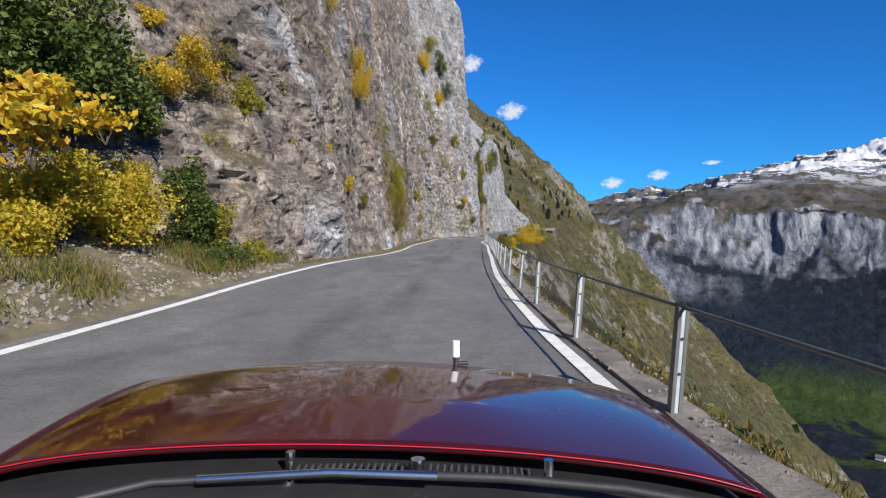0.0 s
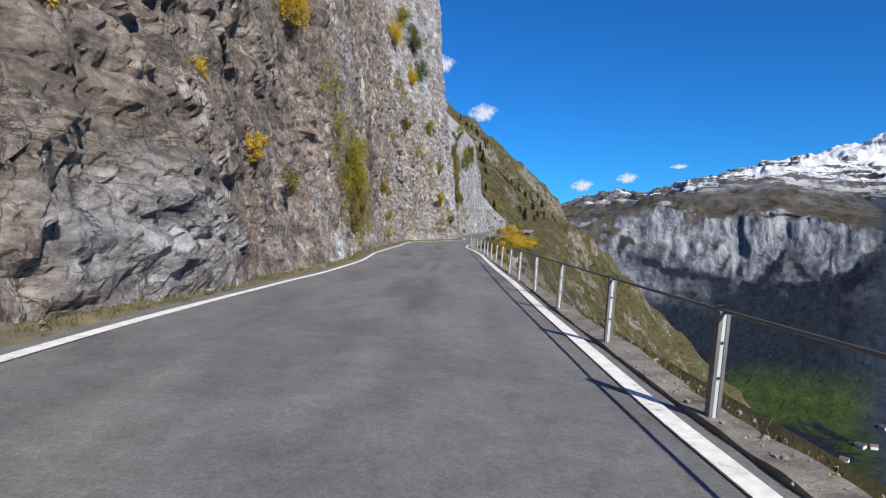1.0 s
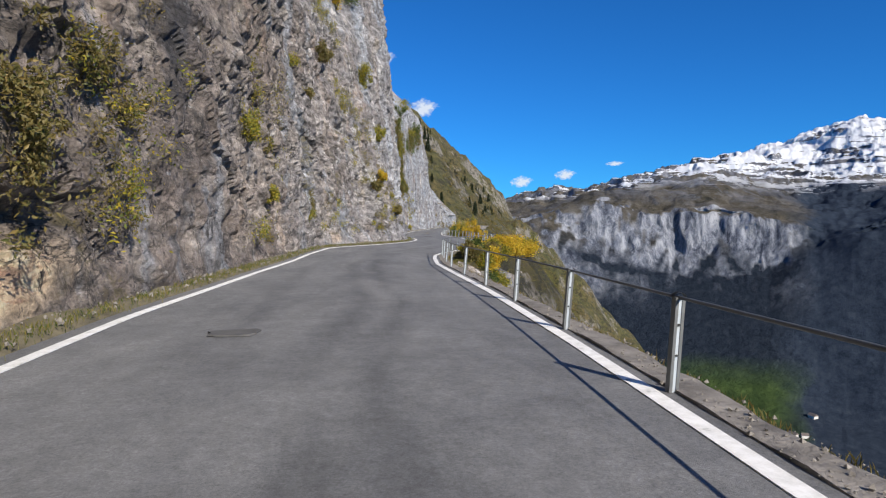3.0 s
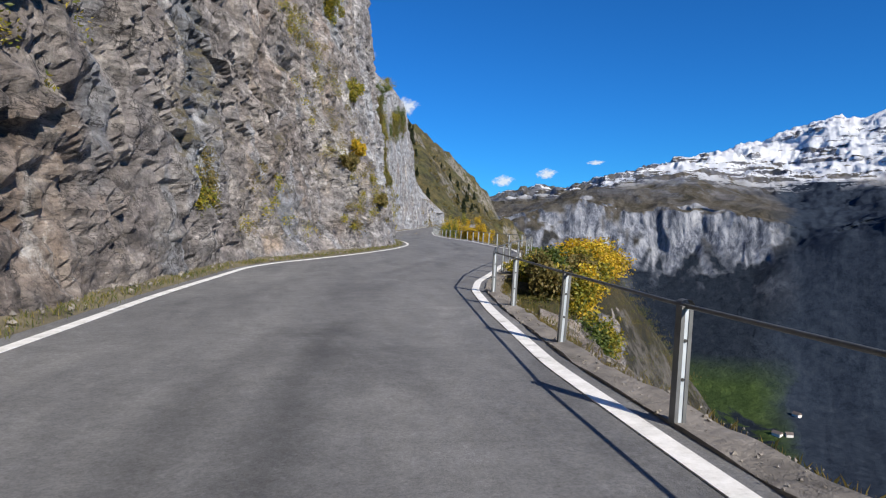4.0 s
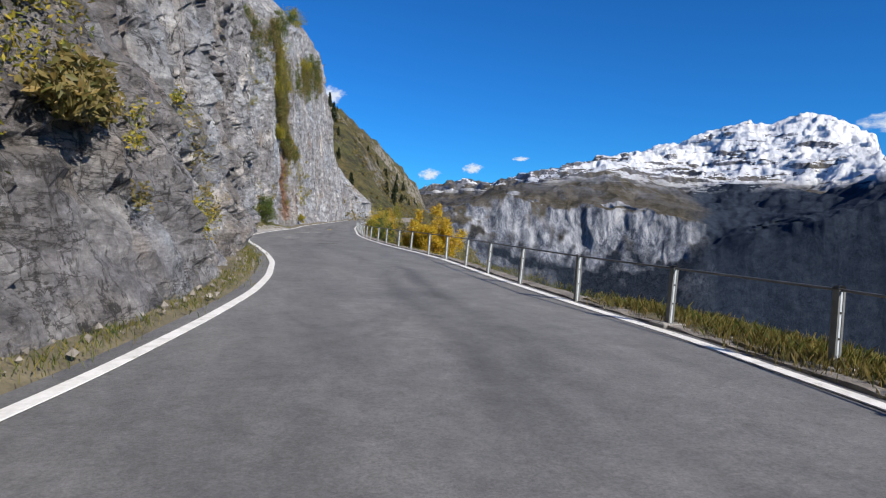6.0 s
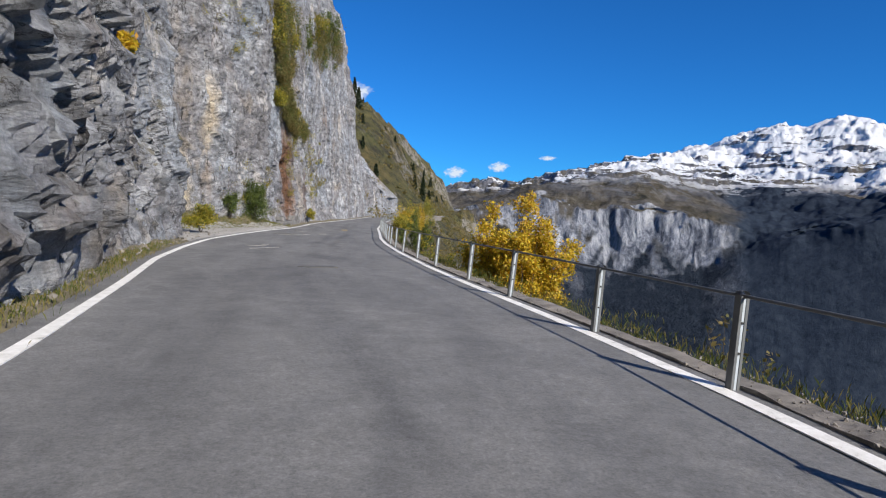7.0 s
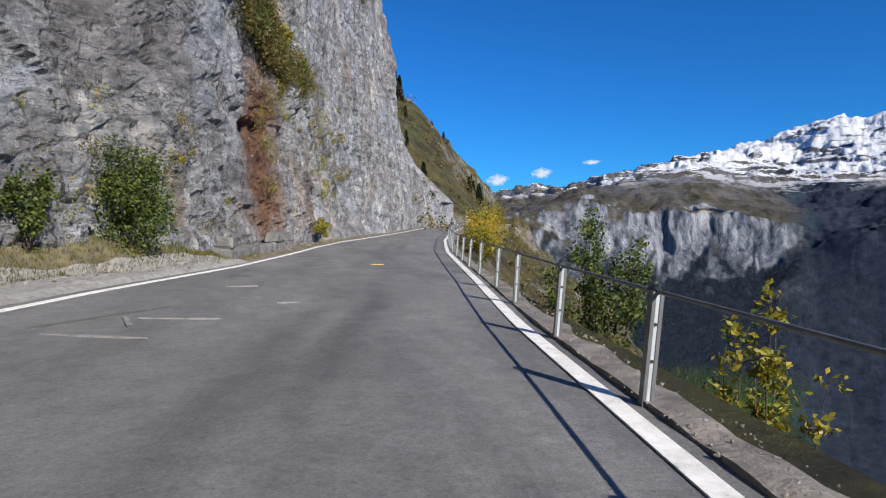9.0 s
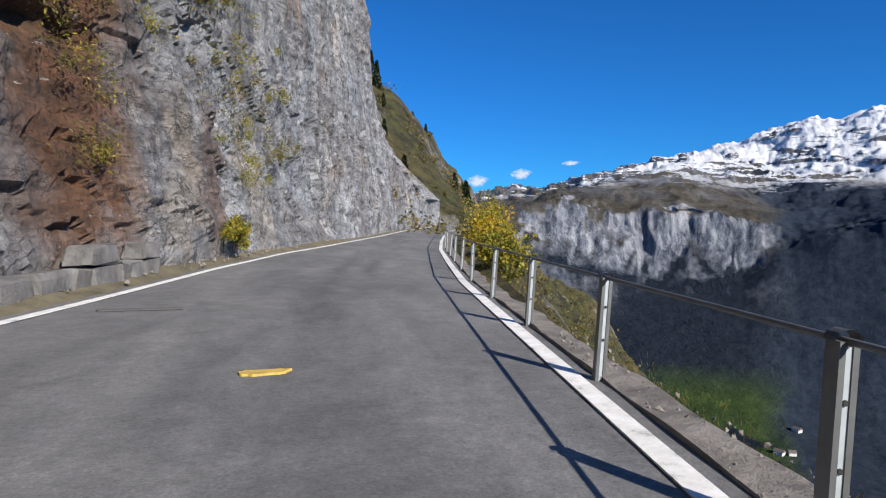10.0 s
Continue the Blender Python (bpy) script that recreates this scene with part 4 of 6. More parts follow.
def bush(seed, base, rad, n, size, mat, label, name="bush", category="bush", group="", clumps=9, lift=0.5, twigs=6, r0=0.02, stretch=1.6):
    clumps = int(clumps * 1.7)
    rng = np.random.default_rng(seed)
    base = np.array(base, float)
    rad = np.array(rad, float)
    root = new(name)
    root.location = base
    tagged(root, label, category, group)
    cc = rng.normal(size=(clumps, 3))
    cc /= np.linalg.norm(cc, axis=1)[:, None]
    cc = cc * rng.uniform(0.3, 0.95, (clumps, 1)) * rad + [0, 0, rad[2] * (0.6 + lift)]
    cc[:, 2] = np.maximum(cc[:, 2], 0.12 * rad[2])
    which = rng.integers(0, clumps, n)
    off = np.clip(rng.normal(size=(n, 3)), -1.7, 1.7) * rad * rng.uniform(0.13, 0.27, (clumps, 1))[which]
    P = cc[which] + off
    P[:, 2] = np.maximum(P[:, 2], 0.03)
    V, F = leaf_mesh(rng, P, size, stretch)
    mesh_np("foliage", V, F, mat, parent=root)
    bv, bf = branch_mesh(rng, cc[:twigs], np.zeros(3), r0)
    mesh_np("trunk" if category == "tree" else "stem", bv, bf, BARK, parent=root)
    return root


def leafy_tree(seed, base, height, spread, limbs, twigs, per, size, mat, label, name, group):
    """A young broadleaf: upright curved limbs from low on the trunk, twigs along them, leaves along the twigs."""
    rng = np.random.default_rng(seed)
    root = tagged(new(name), label, "tree", group)
    root.location = base
    V, F, P = [], [], []

    def stem(pts, r0, r1):
        o = len(V)
        for q, p in enumerate(pts):
            rr = r0 + (r1 - r0) * q / (len(pts) - 1)
            for c in range(5):
                V.append(p + rr * np.array([math.cos(c * 1.2566), math.sin(c * 1.2566), 0.0]))
        for q in range(len(pts) - 1):
            for c in range(5):
                F.append((o + q * 5 + c, o + q * 5 + (c + 1) % 5, o + q * 5 + 5 + (c + 1) % 5, o + q * 5 + 5 + c))

    stem([np.array([0.02 * q, 0.03 * math.sin(q), height * 0.5 * q / 6]) for q in range(7)], 0.012 * height, 0.006 * height)
    for k in range(limbs):
        a = 6.283 * (k + rng.random()) / limbs
        reach = spread * (0.12 + 0.88 * math.sqrt(rng.random()))
        top = height * (0.98 - 0.30 * (reach / spread) ** 2) * rng.uniform(0.82, 1.03)
        s0 = np.array([0.0, 0.0, height * rng.uniform(0.06, 0.4)])
        t1 = np.array([math.cos(a) * reach, math.sin(a) * reach, top])
        bend = np.array([math.cos(a) * reach * 0.75, math.sin(a) * reach * 0.75, s0[2] + 0.35 * (top - s0[2])])
        qs = np.linspace(0, 1, 9)[:, None]
        line = (1 - qs) ** 2 * s0 + 2 * qs * (1 - qs) * bend + qs ** 2 * t1 + rng.normal(0, 0.02 * spread, (9, 3)) * (qs > 0)
        stem(line, 0.0065 * height, 0.0018)
        for j in range(twigs):
            q = rng.uniform(0.22, 1.0)
            p = np.array([np.interp(q, qs[:, 0], line[:, c]) for c in range(3)])
            w = rng.uniform(0, 6.283)
            ln = spread * rng.uniform(0.16, 0.40) * (1.15 - 0.6 * q)
            tip = p + ln * np.array([math.cos(w) * 0.75, math.sin(w) * 0.75, rng.uniform(-0.15, 0.9)])
            stem([p, (p + tip) / 2 + rng.normal(0, 0.02, 3), tip], 0.004, 0.0015)
            f = rng.random((per, 1)) ** 0.7
            P.append(p + (tip - p) * f + np.clip(rng.normal(size=(per, 3)), -1.8, 1.8) * 0.05 * (0.6 + spread))
    V2, F2 = leaf_mesh(rng, np.concatenate(P), size, 1.5)
    mesh_np("foliage", V2, F2, mat, parent=root)
    mesh_np("trunk", V, F, BARK, parent=root)
    return root


def on_cliff(y, h, out=0.0):
    return (float(cliff_x(np.array(y), np.array(h))) + 0.05 + out, y, float(Z_ROAD(y) + BANK(y)) + h)


def tufts(name, label, seed, centres, spread, count, height, mat, category="grass"):
    """Grass blades round the given places, as one uncounted mass."""
    rng = np.random.default_rng(seed)
    c = np.array(centres, float)
    k = np.repeat(np.arange(len(c)), count)
    p = c[k] + rng.normal(size=(len(k), 3)) * np.array(spread)
    p[:, 2] = c[k, 2] + rng.uniform(-0.02, 0.02, len(k))
    hh = height * rng.uniform(0.4, 1.3, len(k))
    a = rng.uniform(0, 2 * np.pi, len(k))
    lean = rng.uniform(0.1, 0.7, len(k)) * hh
    w = 0.003 + 0.015 * height
    side = np.stack([-np.sin(a), np.cos(a), 0 * a], 1) * w
    tip = p + np.stack([np.cos(a) * lean, np.sin(a) * lean, hh], 1)
    mid = p + np.stack([np.cos(a) * lean * 0.35, np.sin(a) * lean * 0.35, hh * 0.6], 1)
    V = np.stack([p - side, p + side, mid + side * 0.7, tip, mid - side * 0.7], 1).reshape(-1, 3)
    i = np.arange(len(k))[:, None] * 5
    F = (i + [[0, 1, 2, 3, 4]])
    ob = mesh_np(name, V, F, mat)
    tagged(ob, label, category, kind="stuff")


# the bank at the start: place, radii, leaves, size, material, label, group
DARK, GOLD, MIXT, EDGE = ("tall dark green leafy shrub on the rocky bank", "bank shrubs"), ("yellow-orange autumn bush on the rubble bank", "yellow bank bushes"), ("yellow-green autumn bush on the rubble bank", "yellow bank bushes"), ("low green growth at the road edge", "low edge bushes")
HIGH = ("yellow shrub growing on the cliff", "cliff shrubs")
for k, (x, y, z, rx, ry, rz, n, size, m, (lab, grp), lift) in enumerate((
        (-7.7, 12.8, 2.4, 1.5, 1.6, 1.7, 11000, 0.085, LEAF_GREEN, DARK, 0.75), (-8.3, 11.3, 2.2, 1.4, 1.4, 1.8, 9000, 0.085, LEAF_GREEN, DARK, 0.8), (-7.6, 14.6, 2.6, 1.0, 1.2, 1.2, 6000, 0.075, LEAF_GREEN, DARK, 0.7),
        (-6.3, 9.7, 2.3, 0.95, 0.8, 0.62, 520, 0.125, LEAF_YELLOW, ("bright yellow autumn maple branch over the bank", "yellow bank bushes"), 0.9), (-6.5, 12.2, 3.0, 0.55, 0.5, 0.4, 420, 0.09, LEAF_YELLOW, HIGH, 0.8),
        (-7.9, 10.2, 3.6, 0.6, 0.5, 0.5, 500, 0.10, LEAF_YELLOW, HIGH, 0.6),
        (-7.2, 12.0, 1.05, 1.25, 1.2, 0.95, 9500, 0.05, LEAF_GOLD, GOLD, 0.5), (-6.5, 12.9, 1.0, 0.95, 0.9, 0.85, 7500, 0.05, LEAF_GOLD, MIXT, 0.5), (-7.6, 10.6, 1.0, 0.9, 0.9, 0.8, 6000, 0.05, LEAF_GOLD, MIXT, 0.4),
        (-7.0, 10.2, 0.75, 0.9, 0.8, 0.6, 5200, 0.05, LEAF_GOLD, GOLD, 0.4), (-7.1, 13.8, 1.2, 0.9, 0.9, 0.8, 6000, 0.05, LEAF_GOLD, GOLD, 0.5), (-6.9, 11.2, 1.3, 0.8, 0.8, 0.75, 5200, 0.05, LEAF_GOLD, GOLD, 0.5),
        (-6.15, 15.0, 0.85, 0.72, 0.75, 1.15, 8000, 0.055, LEAF_GREEN, ("dense dark green bush at the foot of the cliff", "bank shrubs"), 0.45), (-5.75, 15.9, 0.8, 0.5, 0.6, 0.55, 4200, 0.045, LEAF_MIXED, MIXT, 0.4),
        (-5.5, 15.3, 0.35, 0.6, 1.1, 0.38, 4600, 0.04, LEAF_GREEN, EDGE, 0.3), (-5.3, 17.2, 0.3, 0.55, 1.3, 0.40, 4800, 0.04, LEAF_MIXED, EDGE, 0.3), (-5.1, 18.8, 0.25, 0.4, 1.0, 0.3, 2600, 0.035, LEAF_GREEN, EDGE, 0.3))):
    bush(1 + k, (x, y, z), (rx, ry, rz), n, size, m, lab, group=grp, clumps=11, lift=lift)
for k, (y, h, rx, ry, rz, n, m) in enumerate(((16.5, 4.7, 0.8, 1.3, 0.6, 4600, LEAF_YELLOW), (18.2, 4.9, 0.6, 1.3, 0.5, 3600, LEAF_DRY), (17.2, 6.5, 0.4, 0.6, 0.4, 1400, LEAF_YELLOW), (20.0, 4.7, 0.4, 0.6, 0.3, 1200, LEAF_MIXED), (14.8, 3.9, 0.6, 0.8, 0.6, 2600, LEAF_YELLOW),
                                              (19.6, 6.0, 0.5, 1.3, 0.5, 2400, LEAF_DRY), (13.5, 6.3, 0.9, 1.3, 1.0, 4200, LEAF_GREEN), (23.5, 3.0, 0.3, 0.8, 0.35, 1500, LEAF_DRY), (25.0, 2.6, 0.3, 0.6, 0.3, 1200, LEAF_YELLOW))):
    kind = {"green_leaves": "dark green", "yellow_leaves": "yellow", "mixed_leaves": "yellow-green", "dry_grass": "dry grassy"}[m.name]
    bush(40 + k, on_cliff(y, h), (rx, ry, rz), n, 0.045, m, kind + " shrub growing on the cliff", group="cliff shrubs", lift=0.3)
# shrubs on the cliff face: along, up, radii, leaves, material
spots = [(38.0, 9.0, 0.5, 0.7, 1.3, 1800, LEAF_YELLOW), (46.0, 2.6, 0.7, 1.5, 1.6, 11000, LEAF_MIXED), (47.4, 5.0, 0.7, 1.5, 1.1, 5200, LEAF_MIXED), (46.4, 1.5, 0.35, 1.1, 0.7, 2600, LEAF_DRY), (49.5, 2.2, 0.35, 0.9, 0.8, 1800, LEAF_DRY), (36.9, 9.2, 0.6, 0.8, 1.6, 3600, LEAF_YELLOW), (78.4, 19.5, 1.2, 2.6, 2.0, 3400, LEAF_DRY), (101.5, 25.5, 1.6, 2.2, 2.4, 4200, LEAF_GREEN), (92.0, 24.0, 1.4, 3.0, 1.6, 3200, LEAF_YELLOW), (27.5, 4.3, 0.4, 1.0, 0.5, 2000, LEAF_YELLOW), (30.5, 3.4, 0.35, 0.7, 0.4, 1400, LEAF_YELLOW), (18.3, 5.5, 0.6, 1.1, 0.7, 3400, LEAF_YELLOW), (20.5, 5.1, 0.5, 1.2, 0.6, 2600, LEAF_MIXED), (62.6, 4.4, 0.4, 1.2, 0.7, 1600, LEAF_MIXED), (76.1, 1.7, 0.6, 0.8, 0.9, 3600, LEAF_DRY), (91.3, 4.4, 0.5, 2.0, 0.4, 2800, LEAF_DRY), (77.4, 10.0, 0.7, 1.4, 0.9, 2600, LEAF_MIXED),
         (151.0, 12.4, 0.8, 1.6, 1.5, 3600, LEAF_MIXED), (154.0, 10.6, 0.8, 1.5, 1.3, 3600, LEAF_DRY), (156.7, 8.8, 0.6, 1.2, 1.0, 2800, LEAF_DRY), (159.5, 8.8, 0.6, 1.3, 0.7, 2400, LEAF_MIXED), (162.6, 8.4, 0.5, 1.1, 0.6, 1800, LEAF_YELLOW), (158.0, 14.0, 1.0, 1.6, 1.6, 3200, LEAF_MIXED), (163.2, 15.6, 1.0, 1.8, 1.4, 3000, LEAF_GREEN), (170.0, 18.0, 1.2, 2.2, 1.6, 3000, LEAF_MIXED), (176.0, 19.6, 1.2, 2.4, 1.8, 3000, LEAF_GREEN), (140.0, 6.4, 0.6, 1.0, 0.8, 2200, LEAF_DRY), (137.5, 4.0, 0.6, 1.2, 0.8, 2000, LEAF_MIXED), (22.6, 4.3, 0.4, 0.6, 0.3, 1100, LEAF_YELLOW),
         (25.3, 2.9, 0.35, 0.5, 0.35, 1000, LEAF_MIXED), (23.6, 6.3, 0.4, 1.0, 0.4, 1200, LEAF_DRY), (33.6, 2.7, 0.3, 0.8, 0.45, 1000, LEAF_DRY), (47.5, 2.6, 0.3, 0.6, 0.6, 1000, LEAF_MIXED),
         (52.0, 4.0, 0.3, 0.8, 0.5, 900, LEAF_DRY), (60.5, 6.4, 0.4, 0.6, 0.4, 1000, LEAF_MIXED), (66.0, 2.4, 0.3, 0.5, 0.4, 900, LEAF_MIXED), (75.6, 1.6, 0.5, 0.7, 0.7, 2000, LEAF_MIXED),
         (90.5, 4.4, 0.4, 1.6, 0.3, 1600, LEAF_DRY), (93.6, 5.2, 0.5, 1.4, 0.6, 2000, LEAF_YELLOW), (96.0, 2.6, 0.4, 1.3, 0.4, 1600, LEAF_DRY), (98.5, 9.0, 0.6, 1.2, 0.8, 1800, LEAF_MIXED),
         (99.0, 14.0, 0.8, 1.6, 1.2, 2200, LEAF_MIXED), (101.5, 22.0, 1.2, 2.0, 1.6, 2400, LEAF_GREEN), (100.0, 29.0, 1.2, 2.2, 1.6, 2400, LEAF_MIXED), (96.0, 20.0, 0.9, 2.0, 1.3, 1800, LEAF_YELLOW),
         (86.0, 13.0, 0.7, 1.6, 0.7, 1600, LEAF_DRY), (80.0, 9.0, 0.5, 1.4, 0.5, 1300, LEAF_DRY), (70.0, 11.0, 0.6, 1.6, 0.8, 1500, LEAF_DRY), (120.5, 5.0, 0.4, 0.6, 0.4, 900, LEAF_YELLOW),
         (139.0, 3.2, 0.5, 0.7, 0.5, 1400, LEAF_MIXED), (152.0, 9.0, 0.7, 1.0, 0.7, 1500, LEAF_MIXED), (150.0, 15.0, 1.0, 1.4, 1.6, 2200, LEAF_MIXED), (154.0, 18.5, 1.2, 1.6, 1.4, 2200, LEAF_GREEN),
         (160.0, 21.5, 1.4, 2.4, 1.4, 2600, LEAF_GREEN), (168.0, 24.0, 1.6, 2.6, 1.4, 2600, LEAF_MIXED), (158.0, 12.5, 0.8, 1.4, 1.0, 1600, LEAF_DRY), (143.0, 16.5, 1.2, 1.8, 1.2, 2200, LEAF_GREEN),
         (134.0, 19.5, 1.2, 2.0, 1.3, 2200, LEAF_MIXED), (29.0, 9.5, 0.6, 1.4, 0.7, 1600, LEAF_MIXED), (33.0, 13.0, 0.8, 1.6, 1.0, 1600, LEAF_YELLOW), (56.0, 12.0, 0.6, 1.4, 0.8, 1300, LEAF_DRY)]
for k, (y, h, rx, ry, rz, n, mat) in enumerate(spots):
    n = int(n * 1.25)
    kind = {"green_leaves": "green", "yellow_leaves": "golden yellow", "mixed_leaves": "yellow-green", "dry_grass": "dry brownish"}[mat.name]
    bush(100 + k, on_cliff(y, h - 0.3), (rx, ry, rz), n, 0.036 if y < 80 else 0.062, mat, kind + " shrub clinging to a ledge of the cliff", "cliff_shrub", "shrub", "cliff shrubs", 9, 0.4, 8, 0.012, 2.6)
# the recess with the gravel
bush(60, (7.35, 146.7, 0.45), (1.0, 1.1, 1.2), 7500, 0.055, LEAF_GREEN, "round dark green bush on the grassy bank", clumps=14)
bush(61, (6.1, 144.4, 0.6), (0.5, 0.7, 0.8), 2600, 0.055, LEAF_GREEN, "round dark green bush on the grassy bank")
bush(62, (5.7, 133.6, 0.15), (0.8, 1.0, 0.6), 4600, 0.05, LEAF_MIXED, "yellow-green bush beside the rock at the road edge")
bush(63, (11.7, 163.5, 0.45), (0.6, 1.8, 0.5), 2600, 0.05, LEAF_MIXED, "yellow-green bush beside the rock at the road edge")
# valley side: yellow thicket on the promontory
thicket = ((8.5, 76.2, -0.75, 0.9, 1.0, 0.5, LEAF_MIXED), (9.7, 77.6, -0.8, 1.1, 1.2, 0.62, LEAF_YELLOW), (10.9, 79.4, -0.8, 1.2, 1.3, 0.68, LEAF_YELLOW),
                                             (11.9, 81.4, -0.8, 1.2, 1.3, 0.62, LEAF_YELLOW), (12.7, 83.8, -0.8, 1.1, 1.4, 0.55, LEAF_MIXED), (9.3, 76.8, -1.0, 0.9, 1.0, 0.7, LEAF_YELLOW),
                                             (10.3, 78.6, -1.2, 1.0, 1.1, 0.7, LEAF_YELLOW), (7.0, 74.6, -0.75, 0.6, 0.8, 0.4, LEAF_MIXED), (7.9, 75.6, -0.9, 0.8, 0.8, 0.5, LEAF_YELLOW), (7.1, 73.3, -1.3, 0.6, 0.7, 0.6, LEAF_GREEN), (8.5, 74.4, -1.5, 0.8, 0.8, 0.7, LEAF_MIXED), (8.0, 73.4, -1.9, 0.7, 0.7, 0.7, LEAF_YELLOW), (6.7, 72.2, -1.7, 0.5, 0.6, 0.6, LEAF_DRY), (7.6, 72.0, -2.4, 0.6, 0.6, 0.6, LEAF_GREEN), (7.9, 74.2, -1.3, 0.8, 0.8, 0.5, LEAF_DRY), (7.3, 72.4, -2.2, 0.7, 0.7, 0.65, LEAF_MIXED), (8.2, 72.8, -2.6, 0.7, 0.7, 0.7, LEAF_MIXED),
                                             (13.4, 86.5, -0.8, 0.9, 1.4, 0.4, LEAF_DRY), (13.6, 90.0, -0.8, 0.8, 1.4, 0.35, LEAF_MIXED))
for k, (x, y, z, rx, ry, rz, m) in enumerate(thicket):
    z = max(z, min(float(ground_z(np.array(x), np.array(y))), float(Z_ROAD(y)) - 0.3) - 0.05)
    bush(500 + k, (x, y, z), (rx, ry, rz), 4200, 0.06, m, "golden yellow autumn thicket beyond the railing" if m is LEAF_YELLOW else "yellow-green scrub beyond the railing", "thicket", "bush", "promontory thicket", 16, 0.25)
# the golden tree and the open shrubs beyond the railing
leafy_tree(80, (16.3, 121.9, -3.9), 6.4, 1.65, 30, 18, 85, 0.060, LEAF_YELLOW, "golden autumn tree with upright limbs on the slope beyond the railing", "autumn_tree", "")
leafy_tree(81, (16.6, 136.4, -3.6), 4.6, 0.8, 9, 9, 22, 0.062, LEAF_MIXED, "sparse yellow-green young tree beyond the railing", "young_tree", "young trees on the slope")
leafy_tree(82, (17.3, 141.9, -2.9), 4.6, 1.2, 14, 12, 34, 0.055, LEAF_GREEN, "leafy green young tree beyond the railing", "young_tree", "young trees on the slope")
leafy_tree(83, (15.7, 128.8, -2.6), 2.6, 0.9, 9, 8, 18, 0.055, LEAF_MIXED, "sparse yellow-green young tree beyond the railing", "young_tree", "young trees on the slope")
leafy_tree(84, (14.9, 110.7, -1.8), 2.1, 0.5, 7, 6, 5, 0.05, LEAF_DRY, "nearly bare dry shrub beyond the railing", "young_tree", "young trees on the slope")
for k, (y, dx, rz) in enumerate(((128, 3.0, 0.8), (158, 3.0, 0.8), (165, 2.0, 1.2), (172, 2.4, 1.6), (179, 2.4, 2.0), (186, 3, 2.4), (193, 3.4, 2.4), (201, 4, 2.6))):
    x = float(X_RIGHT(y)) + dx
    z = float(ground_z(np.array(x), np.array(float(y))))
    bush(200 + k, (x, y, z - 0.1), (1.1, 1.6, rz), 2600, 0.09, LEAF_MIXED if k % 3 else LEAF_YELLOW, "yellow-green scrub on the steep slope below the railing", "slope_scrub", "bush", "slope scrub", 12, 0.4)

# dry grass and low growth on the ledges of the cliff
rl = np.random.default_rng(77)
yy, hh = rl.uniform(12, 176, 9000), rl.uniform(0.8, 26, 9000) ** 1.0
keep = fbm(yy * 0.11, hh * 0.14, yy * 0, 3, 19) + 0.25 * (yy < 34) - 0.25 * (yy > 158) > 0.22
yy, hh = yy[keep][:1500], hh[keep][:1500]
cx0 = cliff_x(yy, hh) + 0.12
for nm, m, pick, lab in (("ledge_grass", LEAF_DRY, slice(0, None, 2), "dry straw-coloured grass on the ledges of the cliff"), ("ledge_growth", LEAF_MIXED, slice(1, None, 2), "low yellow-green growth on the ledges of the cliff")):
    c = np.stack([cx0[pick], yy[pick], Z_ROAD(yy[pick]) + BANK(yy[pick]) + hh[pick]], 1)
    w = np.repeat(np.arange(len(c)), 110)
    sz = rl.uniform(0.12, 0.42, len(c))[w][:, None]
    P = c[w] + rl.normal(size=(len(w), 3)) * sz * [0.45, 1.1, 0.55]
    V, F = leaf_mesh(rl, P, 0.034, 2.6)
    tagged(mesh_np(nm, V, F, m), lab, "grass", kind="stuff")

# grass along the edges
ys = np.arange(20, 126, 0.3)
rs = np.random.default_rng(5)
tufts("verge_grass", "green and dry grass along the foot of the cliff", 6, [(float(X_LEFT(y)) - 0.45 - abs(rs.normal(0, 0.25)), y, float(Z_ROAD(y) + BANK(y)) + 0.05) for y in ys for _ in range(2) if rs.random() < (0.45 if y < 40 else 0.8)], (0.16, 0.25, 0), 34, 0.09, LEAF_GRASS)
tufts("bank_grass", "bright green grass on the bank beside the gravel", 7, [(x, y, float(Z_ROAD(y) + BANK(y) + shoulder_h(np.array(x), np.array(y)))) for y in np.arange(127.5, 152, 0.25)
                                                                              for x in np.arange(float(x_foot(y)) - 0.3, float(X_LEFT(y)) - float(np.interp(y, [127, 130, 144, 149], [0.5, 2.8, 1.6, 0.6])), 0.25)], (0.14, 0.14, 0), 30, 0.11, LEAF_GRASS)
tufts("edge_grass", "dry and green grass beyond the railing", 8, [(float(X_RIGHT(y)) + 0.75 + abs(rs.normal(0, 0.6)), y, float(Z_ROAD(y)) - 0.25) for y in np.arange(84, 128, 0.10) if rs.random() < 0.7], (0.25, 0.25, 0), 40, 0.11, LEAF_GRASS)
tufts("far_edge_grass", "low grass under the edge beyond the railing", 18, [(float(X_RIGHT(y)) + 0.8 + abs(rs.normal(0, 0.3)), y, float(Z_ROAD(y)) - 0.5) for y in np.arange(128, 175, 0.12) if rs.random() < 0.6], (0.2, 0.25, 0), 30, 0.08, LEAF_DRY)
tufts("bay_grass", "dry yellow grass round the railing posts in the bend", 9, [(float(X_RIGHT(y)) + 0.45 + q, y, float(Z_ROAD(y)) + 0.02 - 0.30 * min(1, max(0, (q - 0.45) / 1.2))) for y in np.arange(76.5, 97, 0.03) for q in (2.2 * rs.random(),)], (0.16, 0.2, 0), 34, 0.13, LEAF_DRY)
